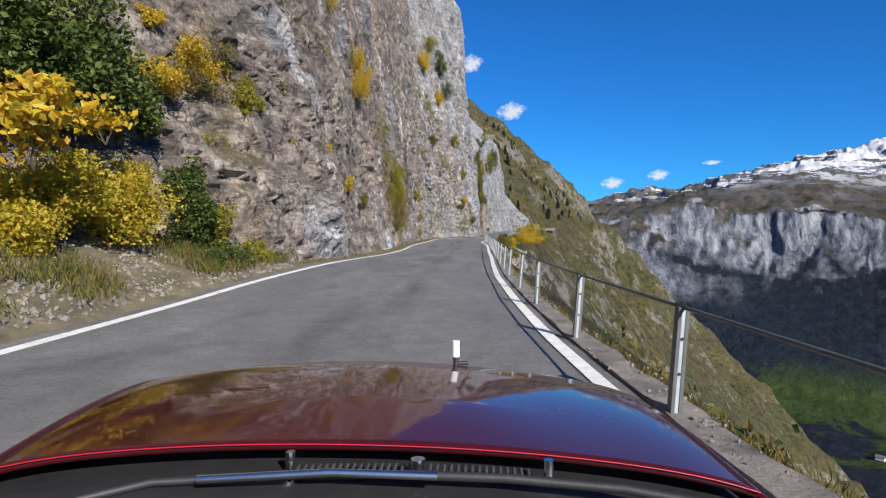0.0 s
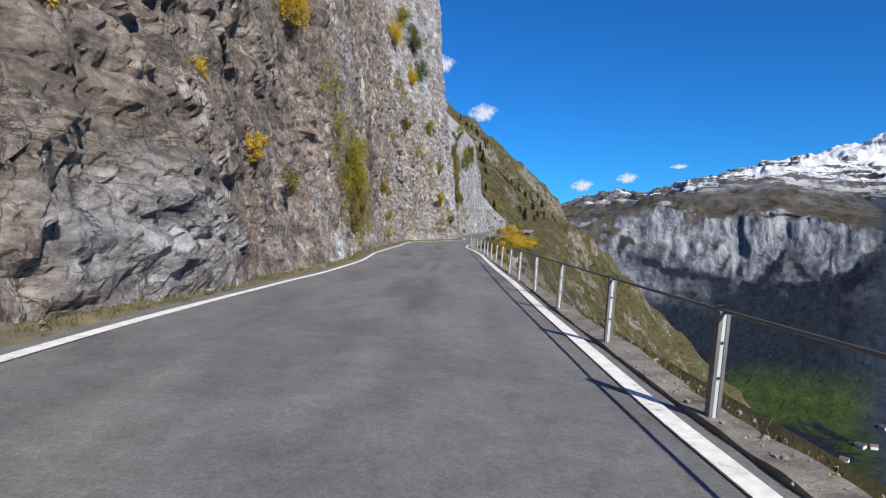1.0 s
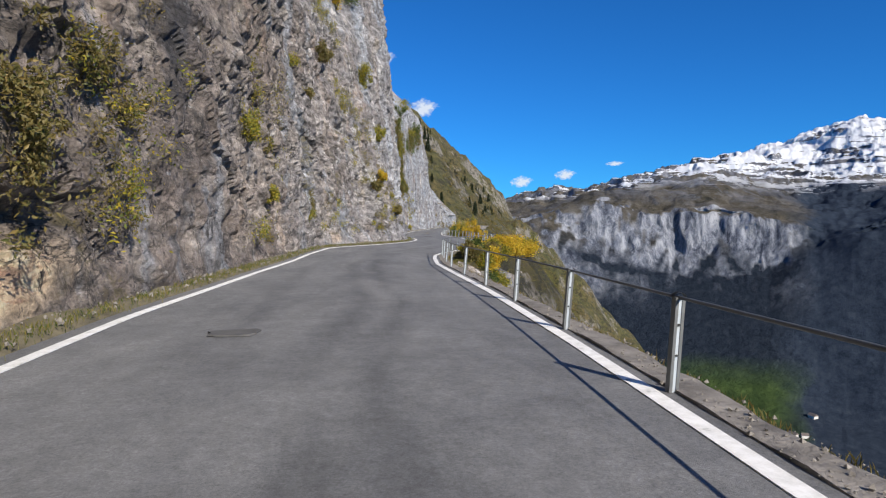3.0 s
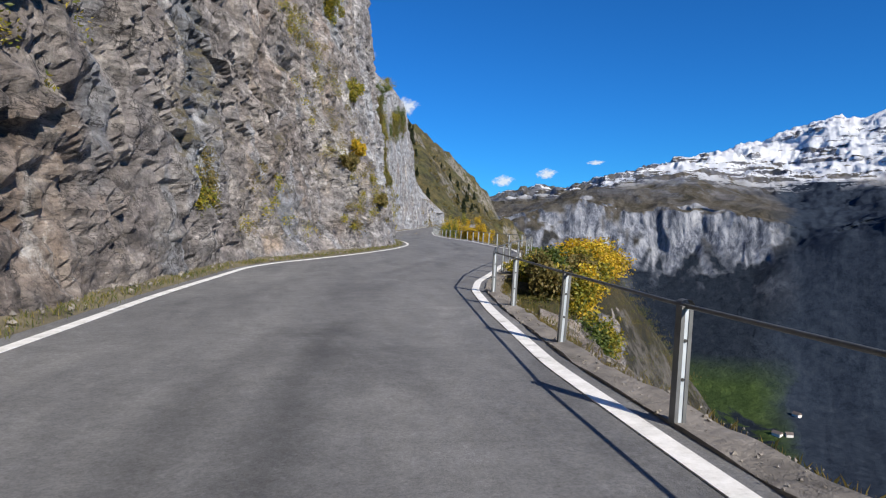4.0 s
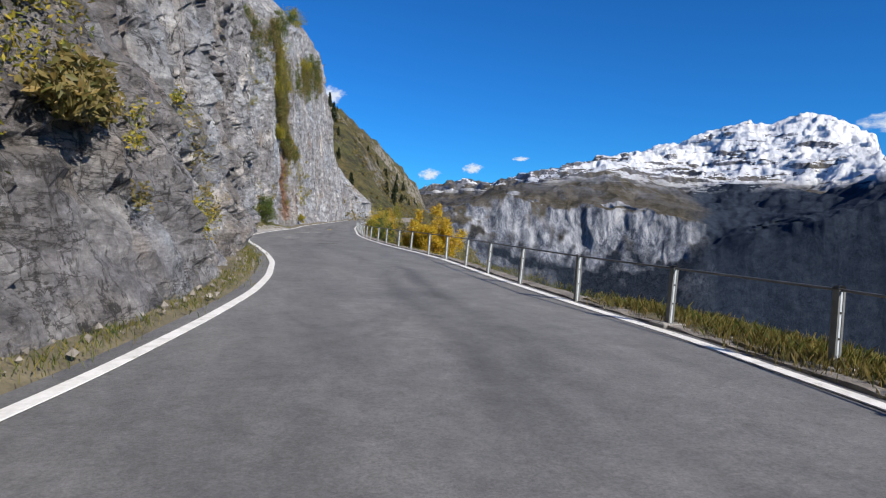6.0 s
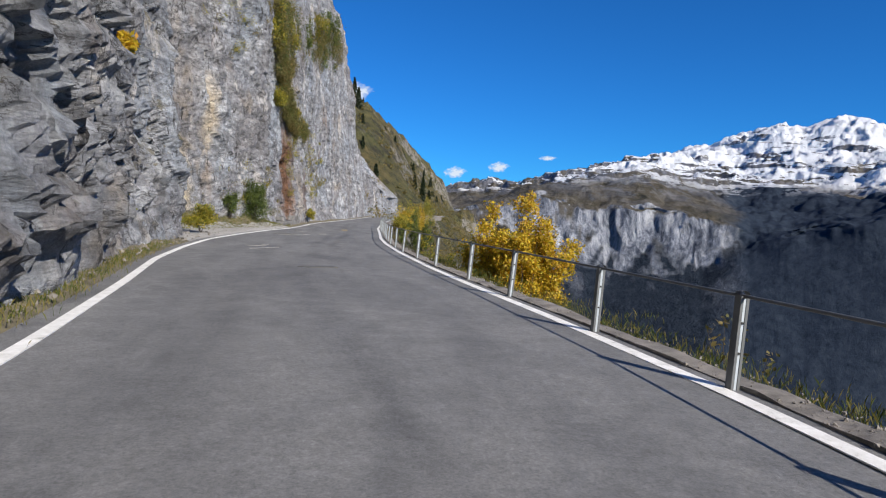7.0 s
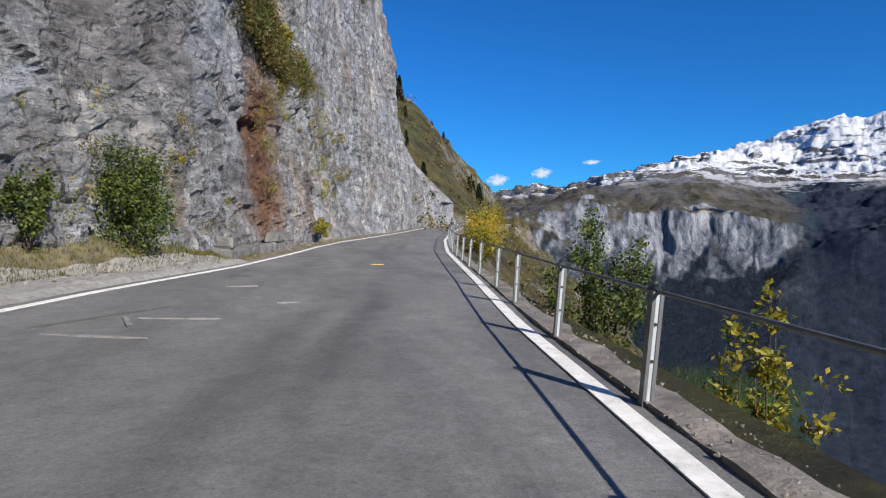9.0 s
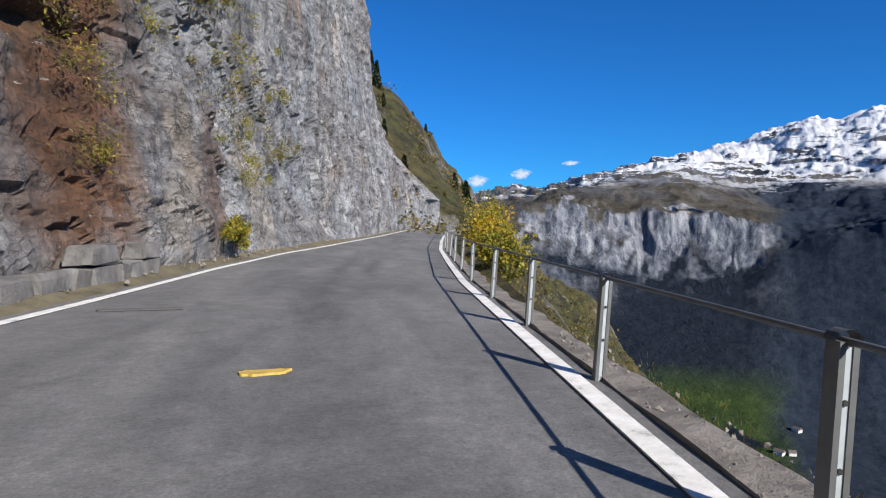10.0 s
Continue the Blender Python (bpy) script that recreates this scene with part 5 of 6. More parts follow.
tufts("bay_green", "green and yellow growth round the railing posts in the bend", 19, [(float(X_RIGHT(y)) + 0.55 + q, y, float(Z_ROAD(y)) - 0.30 * min(1, max(0, (q - 0.35) / 1.2))) for y in np.arange(77, 97, 0.05) for q in (1.9 * rs.random(),)], (0.16, 0.2, 0), 34, 0.17, LEAF_GRASS)

pc = []
while len(pc) < 1500:
    y = rs.uniform(66, 92)
    x = rs.uniform(float(X_RIGHT(y)) + 0.7, float(X_SLOPE(y)) + 3.5)
    pc.append((x, y, min(float(ground_z(np.array(x), np.array(y))), float(Z_ROAD(y)) - 0.3) + (0.0)))
tufts("promontory_grass", "dense dry and green grass on the promontory", 10, pc[:700], (0.22, 0.22, 0), 40, 0.07, LEAF_GRASS)
tufts("promontory_straw", "dry straw-coloured grass on the promontory", 11, pc[1000:], (0.25, 0.25, 0), 40, 0.08, LEAF_DRY)
tufts("kerb_grass", "tufts of grass along the outer edge of the kerb", 12, [(float(X_RIGHT(y)) + 0.62 + 0.1 * rs.random(), y, float(Z_ROAD(y)) - 0.12) for y in np.arange(2, 84, 0.16) if rs.random() < 0.75], (0.06, 0.12, 0), 24, 0.09, LEAF_DRY)

# loose stones of the bank


def stones(name, label, seed, n, place, s0, s1, mat=STONE):
    rng = np.random.default_rng(seed)
    base = np.array([(1, 0, 0), (-1, 0, 0), (0, 1, 0), (0, -1, 0), (0, 0, 1), (0, 0, -1)], float)
    tri = np.array([(0, 2, 4), (2, 1, 4), (1, 3, 4), (3, 0, 4), (2, 0, 5), (1, 2, 5), (3, 1, 5), (0, 3, 5)])
    V, F = [], []
    for k in range(n):
        c = np.array(place(rng))
        s = s0 + (s1 - s0) * rng.random() ** 3
        q = Euler(rng.uniform(0, 6.28, 3)).to_matrix()
        V.append((base * rng.uniform(0.5, 1.2, (6, 1)) * s) @ np.array(q).T + c)
        F.append(tri + 6 * k)
    ob = mesh_np(name, np.concatenate(V), np.concatenate(F), mat)
    tagged(ob, label, "stones", kind="stuff")


def bank_place(rng):
    y = rng.uniform(3, 19)
    d = rng.uniform(0.35, 2.8)
    x = float(X_LEFT(y)) - 0.15 - d
    return x, y, float(BANK(y)) + 0.05 + max(0, d - 0.35) * 0.42


def foot_place(rng):
    y = rng.uniform(20, 170)
    d = rng.uniform(0.35, 0.5 + float(FOOT_GAP(y)))
    return float(X_LEFT(y)) - d, y, float(Z_ROAD(y) + BANK(y)) + 0.05 + 0.1 * d


stones("bank_rubble", "pale broken stones and debris on the bank", 3, 4200, bank_place, 0.012, 0.085)
stones("foot_rubble", "small fallen stones at the foot of the cliff", 4, 2200, foot_place, 0.012, 0.07)
stones("bay_rubble", "broken stones beside the railing in the bend", 5, 350, lambda r: (float(X_RIGHT(y := r.uniform(77, 94))) + r.uniform(0.45, 1.0), y, float(Z_ROAD(y)) + 0.02), 0.012, 0.06)
stones("kerb_grit", "grit and small stones on the concrete edge", 6, 6000, lambda r: (float(X_RIGHT(y := r.uniform(2, 150))) + r.uniform(0.2, 0.62), y, float(Z_ROAD(y)) + 0.03), 0.007, 0.03)

# low green and dry growth on the bank, in patches between the rubble
low = []
while len(low) < 400:
    y = rs.uniform(6, 21)
    d = rs.uniform(0.75, 2.6)
    x = float(X_LEFT(y)) - 0.15 - d
    if vnoise(np.array(x * 0.9), np.array(y * 0.7), np.array(0.0), 33) > -0.05 - 0.04 * (y - 12):
        low.append((x, y, float(BANK(y)) + 0.03 + max(0, d - 0.35) * 0.42))
tufts("bank_growth", "low green plants and grass between the rubble of the bank", 14, low[:250], (0.2, 0.2, 0), 46, 0.17, LEAF_GRASS)
tufts("bank_straw", "dry straw-coloured grass on the rubble bank", 15, low[250:], (0.22, 0.22, 0), 40, 0.16, LEAF_DRY)

# olive growth down the gully of the pale slab and along its top
gl = []
for (y0, h0, y1, h1, wdt, n) in ((150.5, 14.5, 154.5, 10.8, 0.9, 150), (154.5, 10.8, 157.5, 8.6, 0.6, 110), (157.5, 8.6, 163.0, 8.2, 0.35, 90), (152, 15.5, 164, 16.5, 1.3, 220), (164, 17.0, 182, 21.0, 1.1, 220), (132, 16, 150, 17.5, 1.0, 160)):
    q = rl.random(n)
    gl.append(np.stack([y0 + (y1 - y0) * q + rl.normal(0, 0.4, n), h0 + (h1 - h0) * q + rl.normal(0, wdt, n)], 1))
gl = np.concatenate(gl)
for nm, m, pick, lab in (("gully_grass", LEAF_DRY, slice(0, None, 3), "dry olive grass in the gully of the cliff"), ("gully_growth", LEAF_DRY, slice(1, None, 3), "straw-coloured growth in the gully of the cliff"), ("gully_scrub", LEAF_GREEN, slice(2, None, 3), "dark green scrub in the gully of the cliff")):
    g = gl[pick]
    c = np.stack([cliff_x(g[:, 0], g[:, 1]) + 0.25, g[:, 0], Z_ROAD(g[:, 0]) + BANK(g[:, 0]) + g[:, 1]], 1)
    w = np.repeat(np.arange(len(c)), 160)
    sz = rl.uniform(0.25, 0.6, len(c))[w][:, None]
    V, F = leaf_mesh(rl, c[w] + rl.normal(size=(len(w), 3)) * sz * [0.5, 1.1, 0.6], 0.05, 2.6)
    tagged(mesh_np(nm, V, F, m), lab, "scrub", kind="stuff")

# ---- gravel lay-by, low wall, road marks ----
lay = strip("gravel_layby", lambda y: X_LEFT(y) - np.interp(y, [128, 131, 142, 148, 150], [0.4, 3.2, 2.6, 1.4, 0.4]), lambda y: X_LEFT(y) - 0.14, 128, 150, 0.25, 12, GRAVEL, 0.0,
            lambda x, y: shoulder_h(x, y) + 0.06 * np.clip((X_LEFT(y) - 0.14 - x) / 0.3, 0, 1) - 0.01 + 0.02 * fbm(x * 3, y * 3, x * 0, 3, 9))
tagged(lay, "pale gravel lay-by beside the road", "gravel", kind="structure")


WALL_STONE = plain_mat("wall_stone", (0.16, 0.155, 0.15), 0.9, 0, 0.6, 2.5, 0.9, 0.05)


def build_wall():
    root = tagged(new("low_wall"), "low grey retaining wall of rough stone blocks", "wall")
    rng = random.Random(4)
    y = 149.5
    while y < 158.0:
        w = rng.uniform(0.55, 1.2)
        for row in range(2 if rng.random() < 0.6 else 1):
            bm = bmesh.new()
            bmesh.ops.create_cube(bm, size=1)
            bmesh.ops.bevel(bm, geom=bm.edges[:], offset=0.08, segments=1, affect='EDGES')
            for v in bm.verts:
                v.co = Vector((v.co.x * 0.5, v.co.y * (w - 0.03), v.co.z * 0.34)) + Vector((rng.uniform(-.05, .05), rng.uniform(-.05, .05), rng.uniform(-.05, .05)))
            ob = part("stone_block", bm, WALL_STONE, root)
            yy = y + w / 2 + (0.15 if row else 0)
            s = (float(X_LEFT(yy + 0.5)) - float(X_LEFT(yy - 0.5)))
            ob.matrix_world = pose(float(X_LEFT(yy)) - 0.95 - 0.05 * row, yy, float(Z_ROAD(yy) + BANK(yy)) + 0.2 + row * 0.36, 0, 0, -math.degrees(math.atan(s)))
        y += w
    return root


build_wall()

WORN = plain_mat("worn_marking", (0.205, 0.202, 0.20), 0.85, 0, 0.5, 6.0, 0.2)
YELLOW = plain_mat("yellow_marking", (0.52, 0.36, 0.08), 0.8, 0, 0.3, 8.0, 0.2)
TAR = plain_mat("tar_patch", (0.088, 0.086, 0.084), 0.8, 0, 0.3, 5.0, 0.2)


def road_mark(name, x, y, w, l, yaw, mat, label, seed):
    rng = random.Random(seed)
    bm = bmesh.new()
    n = 18
    vs = []
    for k in range(n):
        a = 2 * math.pi * k / n
        q = rng.uniform(0.75, 1.1)
        px, py = w / 2 * q * math.copysign(abs(math.cos(a)) ** 0.5, math.cos(a)), l / 2 * q * math.copysign(abs(math.sin(a)) ** 0.5, math.sin(a))
        vs.append(bm.verts.new((px, py, 0)))
    f = bm.faces.new(vs)
    ext = bmesh.ops.extrude_face_region(bm, geom=[f])
    for v in ext["geom"]:
        if isinstance(v, bmesh.types.BMVert):
            v.co.z -= 0.02
    me = bpy.data.meshes.new(name)
    bmesh.ops.recalc_face_normals(bm, faces=bm.faces[:])
    bm.to_mesh(me)
    bm.free()
    me.materials.append(mat)
    ob = new(name, me)
    ob.matrix_world = pose(x, y, float(road_z(x, y)) + 0.024, 0, 0, yaw)
    tagged(ob, label, "road marking", kind="structure")


MARK, STAIN = "worn pale survey mark on the asphalt", "dark tar repair strip on the asphalt"
for k, (x, y, w, l, yaw, m, lab) in enumerate(((9.6, 137.5, 0.06, 1.3, 70, WORN, MARK), (9.65, 138.5, 0.07, 0.9, 20, WORN, MARK), (10.2, 138.7, 0.05, 1.0, 80, WORN, MARK), (11.45, 140.3, 0.34, 0.16, 10, WORN, MARK),
                                              (10.45, 142.7, 0.6, 0.07, 5, WORN, MARK), (8.6, 125.6, 0.05, 1.5, -38, WORN, MARK), (8.3, 126.8, 0.7, 0.05, 0, WORN, MARK),
                                              (8.6, 127.7, 0.25, 0.5, -15, WORN, MARK), (13.45, 148.6, 0.42, 0.17, 4, YELLOW, "small yellow painted patch on the asphalt"),
                                              (9.3, 138.9, 0.14, 2.2, -32, TAR, STAIN), (10.2, 144.8, 0.5, 0.24, 10, TAR, STAIN), (10.0, 118.9, 0.9, 0.4, 4, TAR, STAIN), (11.6, 152.5, 1.1, 0.12, 3, TAR, STAIN),
                                              (-0.75, 49.2, 0.7, 0.5, 5, TAR, STAIN))):
    road_mark("road_mark", x, y, w, l, yaw, m, lab, k)

# ---- far conifers on the skyline of the hillside ----


def conifer(seed, h):
    rng = np.random.default_rng(seed)
    n = 420
    t = rng.random(n) ** 0.8
    r = (1 - t) * h * 0.2 * rng.uniform(0.5, 1.05, n) + 0.05
    a = rng.uniform(0, 6.283, n)
    P = np.stack([np.cos(a) * r, np.sin(a) * r, h * (0.1 + 0.9 * t) - 0.25 * r], 1)
    V, F = leaf_mesh(rng, P, h * 0.075, 2.2, 0.5)
    tv, tf = branch_mesh(rng, [np.array([0, 0, h * 0.95])], np.zeros(3), h * 0.022)
    root = new("conifer")
    tagged(root, "dark green conifer on the grassy hillside", "tree", "hillside conifers")
    mesh_np("crown", V, F, NEEDLES, parent=root)
    mesh_np("trunk", tv, tf, BARK, parent=root)
    return root


first = [conifer(300 + k, 5.0 + k) for k in range(3)]
rng0 = np.random.default_rng(12)
placed = 0
for k in range(240):
    y = rng0.uniform(236, 470)
    d = -rng0.uniform(3, 70)
    xs = float(X_SLOPE(min(y, 419))) + max(0, y - 419) * 0.30
    x = xs + d
    z = float(ground_z(np.array(x + float(X_SLOPE(y)) - xs), np.array(y)))
    m = pose(x, y, z - 0.3, 0, 0, rng0.uniform(0, 360))
    s = Matrix.Scale(rng0.uniform(0.3, 0.75), 4)
    if placed < 3:
        first[placed].matrix_basis = m @ s
    else:
        c = copy_thing(first[k % 3], m)
        c.scale = (s[0][0],) * 3
    placed += 1

# scrub on the hillside ahead, uncounted
sp = []
for k in range(2600):
    y = rng0.uniform(190, 460)
    d = rng0.uniform(-75, 40)
    xs = float(X_SLOPE(min(y, 419))) + max(0, y - 419) * 0.30
    sp.append((xs + d, y, float(ground_z(np.array(xs + d + float(X_SLOPE(y)) - xs), np.array(y)))))
sp = np.array(sp)
which = rng0.integers(0, len(sp), 110000)
rad = rng0.uniform(0.4, 1.5, len(sp))[which][:, None]
PP = sp[which] + rng0.normal(size=(len(which), 3)) * rad * [0.6, 0.6, 0.4] + [0, 0, 0.3]
V, F = leaf_mesh(rng0, PP, 0.24, 1.5)
tagged(mesh_np("hillside_scrub", V, F, LEAF_DRY), "patchy autumn scrub over the hillside", "scrub", kind="stuff")
# scrub below the road at the start
sp = []
for k in range(2200):
    y = rng0.uniform(8, 72)
    d = rng0.uniform(1.5, 40)
    x = float(X_SLOPE(y)) + d
    sp.append((x, y, float(ground_z(np.array(x), np.array(y)))))
sp = np.array(sp)
which = rng0.integers(0, len(sp), 80000)
rad = rng0.uniform(0.2, 0.7, len(sp))[which][:, None]
PP = sp[which] + rng0.normal(size=(len(which), 3)) * rad * [0.6, 0.6, 0.4] + [0, 0, 0.2]
V, F = leaf_mesh(rng0, PP, 0.17, 1.6)
dark = sp[::3]
which = rng0.integers(0, len(dark), 60000)
rad = rng0.uniform(0.3, 0.9, len(dark))[which][:, None]
Vd, Fd = leaf_mesh(rng0, dark[which] + rng0.normal(size=(len(which), 3)) * rad * [0.6, 0.6, 0.45] + [0, 0, 0.3], 0.13, 1.6)
tagged(mesh_np("slope_scrub_patches", Vd, Fd, LEAF_GREEN), "dark green scrub on the steep slope", "scrub", kind="stuff")
tagged(mesh_np("slope_grass", V, F, LEAF_DRY), "dry grass and scrub on the steep slope", "grass", kind="stuff")

# ---- barns on the valley meadow, far below ----
BARN_WALL = plain_mat("pale_barn_wall", (0.62, 0.60, 0.56), 0.9, 0, 0.2, 0.5, 0)
BARN_ROOF = plain_mat("dark_barn_roof", (0.12, 0.10, 0.09), 0.9, 0, 0.3, 0.5, 0)


def barn(x, y, w, l, yaw, z):
    root = tagged(new("barn"), "small pale alpine barn on the valley meadow", "building", "valley barns")
    root.matrix_world = pose(x, y, z, 0, 0, yaw)
    bm = bmesh.new()
    box_bm(bm, -w / 2, w / 2, -l / 2, l / 2, -2.0, 4.0)
    part("wall", bm, BARN_WALL, root)
    bm = bmesh.new()
    lo = [bm.verts.new((sx * (w / 2 + 0.6), sy * (l / 2 + 0.6), 3.8)) for sx in (-1, 1) for sy in (-1, 1)]
    hi = [bm.verts.new((0, sy * (l / 2 + 0.6), 3.8 + w * 0.42)) for sy in (-1, 1)]
    for f in ((lo[0], lo[1], hi[1], hi[0]), (lo[3], lo[2], hi[0], hi[1]), (lo[2], lo[0], hi[0]), (lo[1], lo[3], hi[1]), (lo[0], lo[2], lo[3], lo[1])):
        bm.faces.new(f)
    part("roof", bm, BARN_ROOF, root, "dark gabled roof")


for bx, by, bw, bl, byaw in ((615, 845, 8, 12, 20), (628, 838, 7, 9, 70), (560, 800, 7, 10, 40), (690, 900, 8, 11, 10)):
    found, at, _, _ = mountains.ray_cast((bx, by, 600.0), (0.0, 0.0, -1.0))
    if found:
        barn(bx, by, bw, bl, byaw, at.z)

# ---- clouds ----


def cloud_mat():
    m = bpy.data.materials.new("cloud")
    m.use_nodes = True
    nt = m.node_tree
    nt.nodes.clear()
    tc = nt.nodes.new("ShaderNodeTexCoord")
    n = add(nt, "ShaderNodeTexNoise", Scale=2.2, Detail=8.0, Roughness=0.6, Distortion=0.3)
    nt.links.new(tc.outputs["Object"], n.inputs["Vector"])
    ln = nt.nodes.new("ShaderNodeVectorMath")
    ln.operation = 'LENGTH'
    nt.links.new(tc.outputs["Object"], ln.inputs[0])
    f = math_node(nt, 'SUBTRACT', math_node(nt, 'MULTIPLY', n.outputs["Fac"], 1.7), math_node(nt, 'ADD', ln.outputs["Value"], 0.15))
    a = ramp(nt, f, [(0.0, grey(0)), (0.45, grey(0.9))])
    e = add(nt, "ShaderNodeEmission", Strength=0.62)
    e.inputs["Color"].default_value = (0.86, 0.92, 1, 1)
    t = nt.nodes.new("ShaderNodeBsdfTransparent")
    mx = nt.nodes.new("ShaderNodeMixShader")
    out = nt.nodes.new("ShaderNodeOutputMaterial")
    nt.links.new(a, mx.inputs[0])
    nt.links.new(t.outputs[0], mx.inputs[1])
    nt.links.new(e.outputs[0], mx.inputs[2])
    nt.links.new(mx.outputs[0], out.inputs[0])
    return m


CLOUD = cloud_mat()
for k, (az, el, w, h) in enumerate(((6.2, 10.3, 85, 62), (2.6, 14.4, 70, 60), (15.0, 3.9, 65, 40), (18.8, 4.5, 60, 36), (23.0, 5.4, 50, 16), (51.5, 7.8, 190, 70))):
    r = 4300.0
    c = Vector((math.sin(radians(az)) * math.cos(radians(el)), math.cos(radians(az)) * math.cos(radians(el)), math.sin(radians(el)))) * r
    me = bpy.data.meshes.new("cloud")
    me.from_pydata([(-1, -1, 0), (1, -1, 0), (1, 1, 0), (-1, 1, 0)], [], [(0, 1, 2, 3)])
    me.materials.append(CLOUD)
    ob = new("backdrop_cloud", me)
    ob.matrix_world = look(c, (0, 0, 0)) @ Matrix.Diagonal((w * 1.5, h * 1.5, 1, 1))
    ob.visible_shadow = False
    tagged(ob, "small white wispy cloud in a deep blue sky", "cloud", kind="structure")

# ---- the car, as it stands at the start ----


def car_paint():
    m, nt, b = node_mat("dark_red_paint")
    v = coords(nt)
    c = ramp(nt, noise_tex(nt, v, 30.0, 6, 0.7), [(0.3, (0.042, 0.004, 0.006)), (0.7, (0.062, 0.005, 0.008))])
    nt.links.new(c, b.inputs["Base Color"])
    b.inputs["Metallic"].default_value = 0.0
    b.inputs["Roughness"].default_value = 0.4
    b.inputs["Coat Weight"].default_value = 0.9
    b.inputs["Specular IOR Level"].default_value = 0.1
    r = ramp(nt, noise_tex(nt, v, 5.0, 6, 0.65), [(0.35, grey(0.02)), (0.75, grey(0.10))])
    nt.links.new(r, b.inputs["Coat Roughness"])
    return m


RED = car_paint()
BLACK = plain_mat("black_plastic", (0.022, 0.022, 0.024), 0.55, 0, 0.3, 20.0, 0.2, 0.004)
GRILLE = plain_mat("worn_grille_plastic", (0.06, 0.06, 0.063), 0.5, 0, 0.3, 20.0, 0.2, 0.004)
SEAL = plain_mat("red_seal", (0.38, 0.012, 0.02), 0.4, 0, 0.1, 20.0, 0)
RUBBER = plain_mat("tyre_rubber", (0.02, 0.02, 0.02), 0.9, 0, 0.2, 20.0, 0.2)
CHROME = plain_mat("bright_metal", (0.6, 0.6, 0.6), 0.25, 1.0, 0.1, 20.0, 0)
WHITE = plain_mat("white_plastic", (0.8, 0.8, 0.78), 0.4, 0, 0.05, 20.0, 0)
CX = -0.14


def hood_z(u, v):
    dome = 0.016 * np.exp(-(u / 0.42) ** 4) * np.clip(v * 4, 0, 1) * np.clip(1.15 - v, 0, 1)
    return 0.990 - 0.078 * v ** 2.2 - 0.02 * u - 0.02 * u ** 2 - 0.015 * (1 - v) * np.abs(u) ** 3 - 0.012 * np.abs(u) ** 9 + dome - 0.05 * np.clip(v - 0.9, 0, 1) ** 1.2 * 6


def hood_xy(u, v):
    w = 0.70 + 0.06 * v - 0.16 * np.clip(v - 0.7, 0, 1) ** 2 * 2.0
    return CX - 0.05 * v + u * w, 1.15 - 0.06 * u ** 2 + v * (1.14 - 0.13 * u ** 2)


def sheet(name, us, vs, parent, mat, zf, xyf, thick=0.012):
    U, Vv = np.meshgrid(us, vs, indexing="ij")
    x, y = xyf(U, Vv)
    P = np.stack([x, y, zf(U, Vv)], -1).reshape(-1, 3)
    ob = mesh_np(name, P, grid_faces(*U.shape), mat, smooth=True, parent=parent)
    return solid(ob, thick)


def tube(name, pts, r, mat, parent, label=""):
    cu = bpy.data.curves.new(name, 'CURVE')
    cu.dimensions, cu.bevel_depth, cu.bevel_resolution = '3D', r, 2
    sp = cu.splines.new('POLY')
    sp.points.add(len(pts) - 1)
    for k, q in enumerate(pts):
        sp.points[k].co = (*q, 1)
    cu.materials.append(mat)
    tmp = new(name, cu)
    me = bpy.data.meshes.new_from_object(tmp.evaluated_get(bpy.context.evaluated_depsgraph_get()))
    bpy.data.objects.remove(tmp)
    ob = new(name, me)
    ob.parent = parent
    if label:
        ob["label"] = label
    return ob


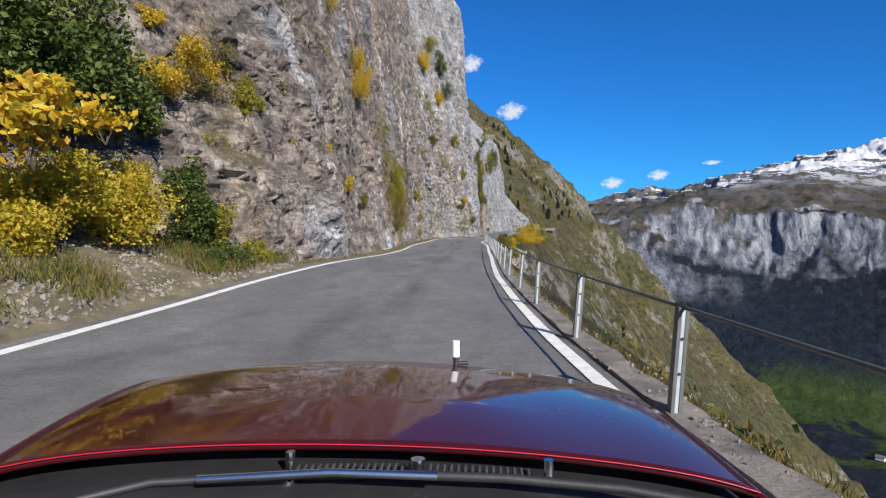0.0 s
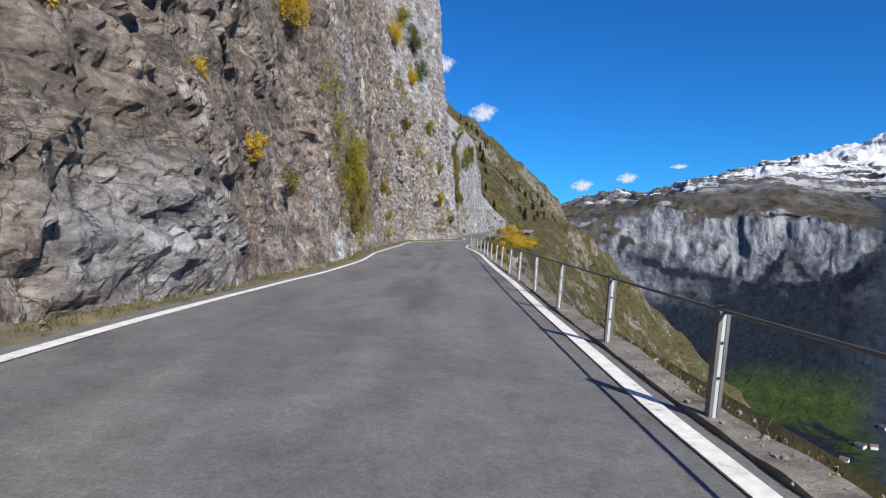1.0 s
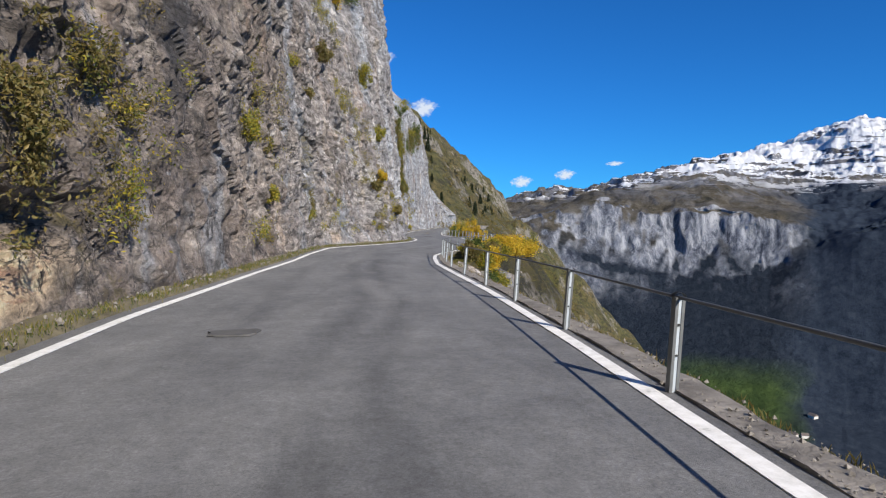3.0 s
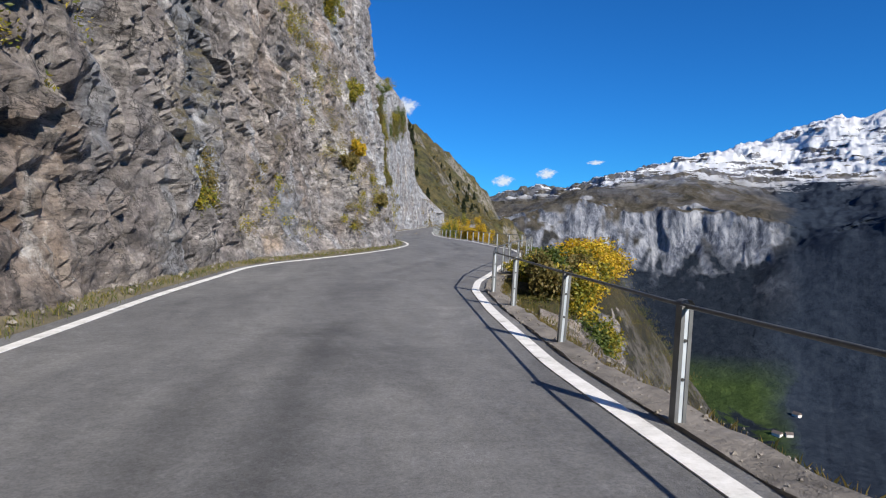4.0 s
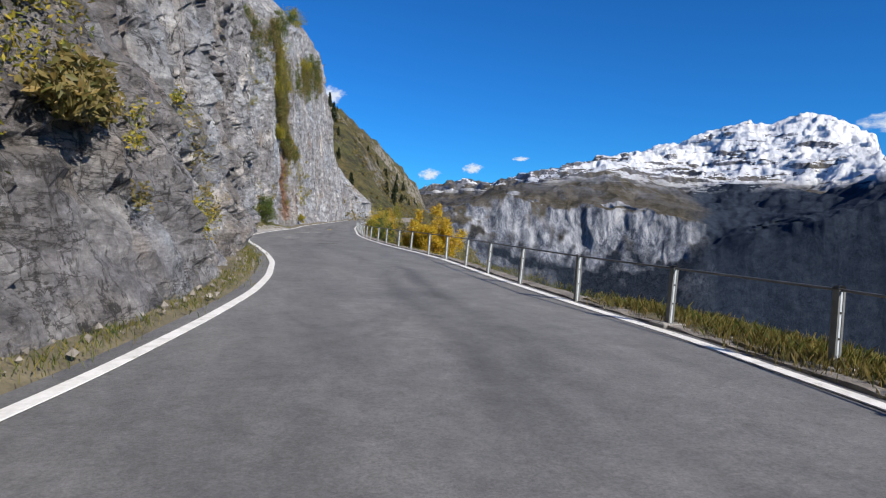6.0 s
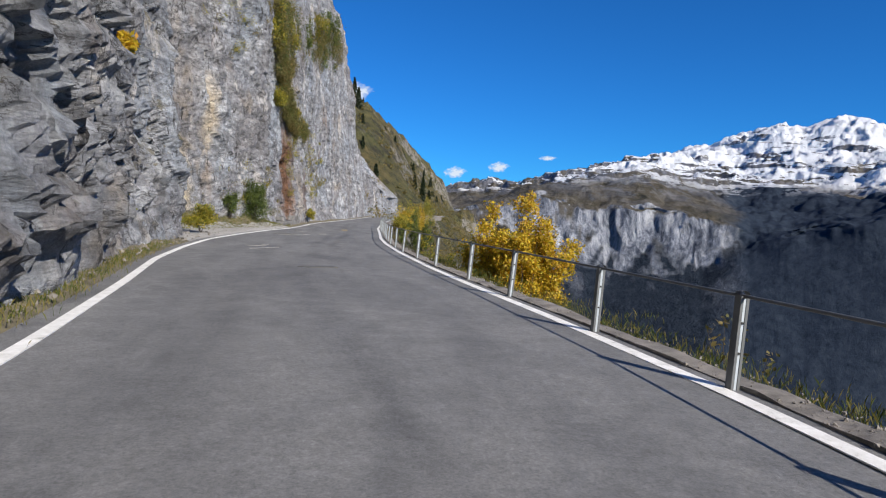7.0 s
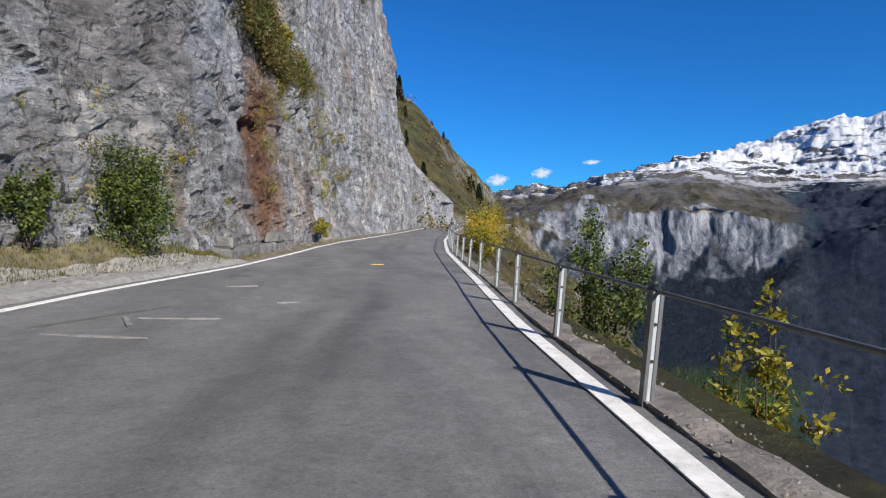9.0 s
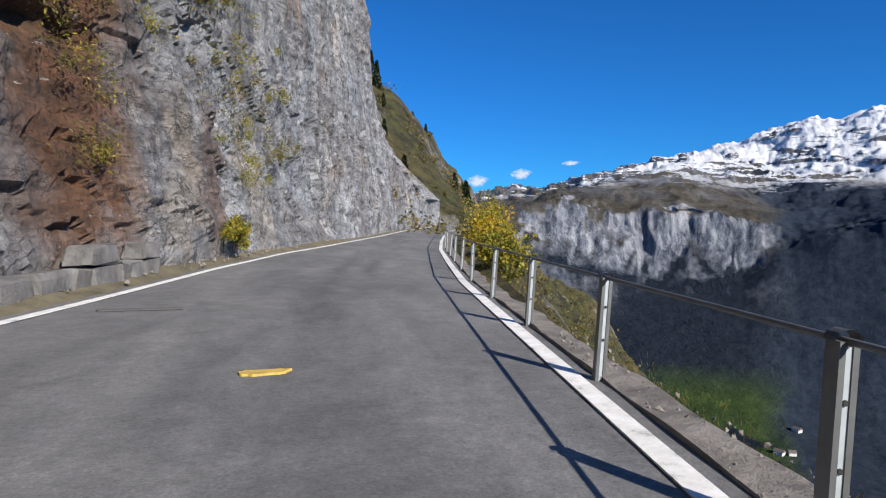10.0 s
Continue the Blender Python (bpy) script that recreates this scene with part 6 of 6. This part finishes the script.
def build_car():
    car = new("car")
    car.location = (-0.012, 0.0, -0.010)
    tagged(car, "dark red car with a glossy dusty bonnet standing on the road", "car")
    us, vs = np.linspace(-1, 1, 61), np.linspace(0, 1, 41)
    sheet("bonnet", us, vs, car, RED, hood_z, hood_xy)
    for s in (-1, 1):
        sheet("wing", np.linspace(0, 1, 16), np.linspace(0, 1, 30), car, RED,
              lambda a, v: hood_z(np.full_like(a, s * 1.0), np.clip(v, 0, 1)) - 0.012 - 0.48 * a ** 1.7 ,
              lambda a, v: (hood_xy(np.full_like(a, s * 1.0), v)[0] + s * (0.008 + 0.07 * np.sqrt(a)), hood_xy(np.full_like(a, 1.0), v)[1]))
    # front and its lamps
    sheet("bumper", np.linspace(-1, 1, 30), np.linspace(0, 1, 12), car, RED, lambda u, v: 0.80 - 0.5 * v, lambda u, v: (CX - 0.08 + u * 0.64, 2.22 - 0.30 * u ** 2 + 0.05 * np.sin(v * np.pi)))
    for s in (-1, 1):
        bm = bmesh.new()
        bmesh.ops.create_uvsphere(bm, u_segments=16, v_segments=10, radius=0.1, matrix=Matrix.Translation((CX - 0.08 + s * 0.5, 2.08, 0.70)) @ Matrix.Diagonal((1.5, 0.7, 0.8, 1)))
        part("headlight", bm, WHITE, car, "clear glass headlight")
        wheel = part("wheel", (lambda b: (cyl_bm(b, (CX + s * 0.68, 1.62, 0.31), 0.31, 0.19, 28, Matrix.Rotation(radians(90), 4, 'Y')), b)[1])(bmesh.new()), RUBBER, car, "black rubber tyre")
        part("rim", (lambda b: (cyl_bm(b, (CX + s * 0.775, 1.62, 0.31), 0.19, 0.03, 20, Matrix.Rotation(radians(90), 4, 'Y')), b)[1])(bmesh.new()), CHROME, wheel, "metal wheel rim")
    # cowl behind the bonnet
    sheet("cowl", np.linspace(-1, 1, 30), np.linspace(0, 1, 8), car, BLACK, lambda u, v: 0.958 - 0.02 * u - 0.03 * u ** 2 - 0.02 * np.abs(u) ** 9 - 0.02 * (1 - v) - 0.045 * np.clip(v - 0.5, 0, 1), lambda u, v: (CX + u * 0.74, 0.80 - 0.06 * u ** 2 + v * 0.62))
    rear = [(float(hood_xy(np.array(u), np.array(0.0))[0]), float(hood_xy(np.array(u), np.array(0.0))[1]) - 0.006, float(hood_z(np.array(u), np.array(0.0))) + 0.001) for u in np.linspace(-1, 1, 41)]
    tube("bonnet_seal", rear, 0.0014, SEAL, car, "thin bright red seal along the bonnet")
    for k in range(34):
        x = -0.28 + 0.0128 * k
        u = (x - CX) / 0.72
        z = 0.955 - 0.045 * u * u + 0.004
        tube("grille_slat", [(x, 1.062 - 0.07 * u * u, z), (x + 0.004, 1.125 - 0.07 * u * u, z + 0.003)], 0.0032, GRILLE, car)
    for x in (-0.29, 0.18):
        u = (x - CX) / 0.72
        bm = bmesh.new()
        cyl_bm(bm, (x, 1.12 - 0.16 * u * u, 0.975 - 0.045 * u * u), 0.009, 0.035, 10)
        part("washer_nozzle", bm, CHROME, car, "small metal washer nozzle")
    tube("wiper_arm", [(-0.62, 1.0, 0.95), (-0.52, 1.055, 0.957), (-0.3, 1.065, 0.965), (-0.05, 1.05, 0.972)], 0.008, BLACK, car)
    tube("wiper_blade", [(-0.43, 1.03, 0.972), (-0.2, 1.035, 0.982), (-0.02, 1.022, 0.98)], 0.008, CHROME, car, "long grey metal wiper blade")
    tube("wiper_arm", [(-0.08, 1.055, 0.97), (0.1, 1.045, 0.967), (0.3, 1.02, 0.958), (0.42, 0.98, 0.95)], 0.009, BLACK, car)
    bm = bmesh.new()
    cyl_bm(bm, (-0.055, 1.085, 0.972), 0.013, 0.03, 12)
    part("wiper_pivot", bm, CHROME, car, "round metal wiper pivot cap")
    # little white pennant holder on the bonnet's front edge
    mk = part("marker", (lambda b: (cyl_bm(b, (0.035, 2.13, 0.915), 0.010, 0.10, 10), b)[1])(bmesh.new()), BLACK, car, "small black clip on the bonnet")
    bm = bmesh.new()
    cyl_bm(bm, (0.035, 2.13, 0.985), 0.013, 0.055, 12)
    part("marker_top", bm, WHITE, mk, "white plastic tip")
    bm = bmesh.new()
    cyl_bm(bm, (0.052, 2.13, 0.935), 0.007, 0.05, 8, Matrix.Rotation(radians(90), 4, 'Y'))
    part("marker_knob", bm, BLACK, mk)
    return car


build_car()
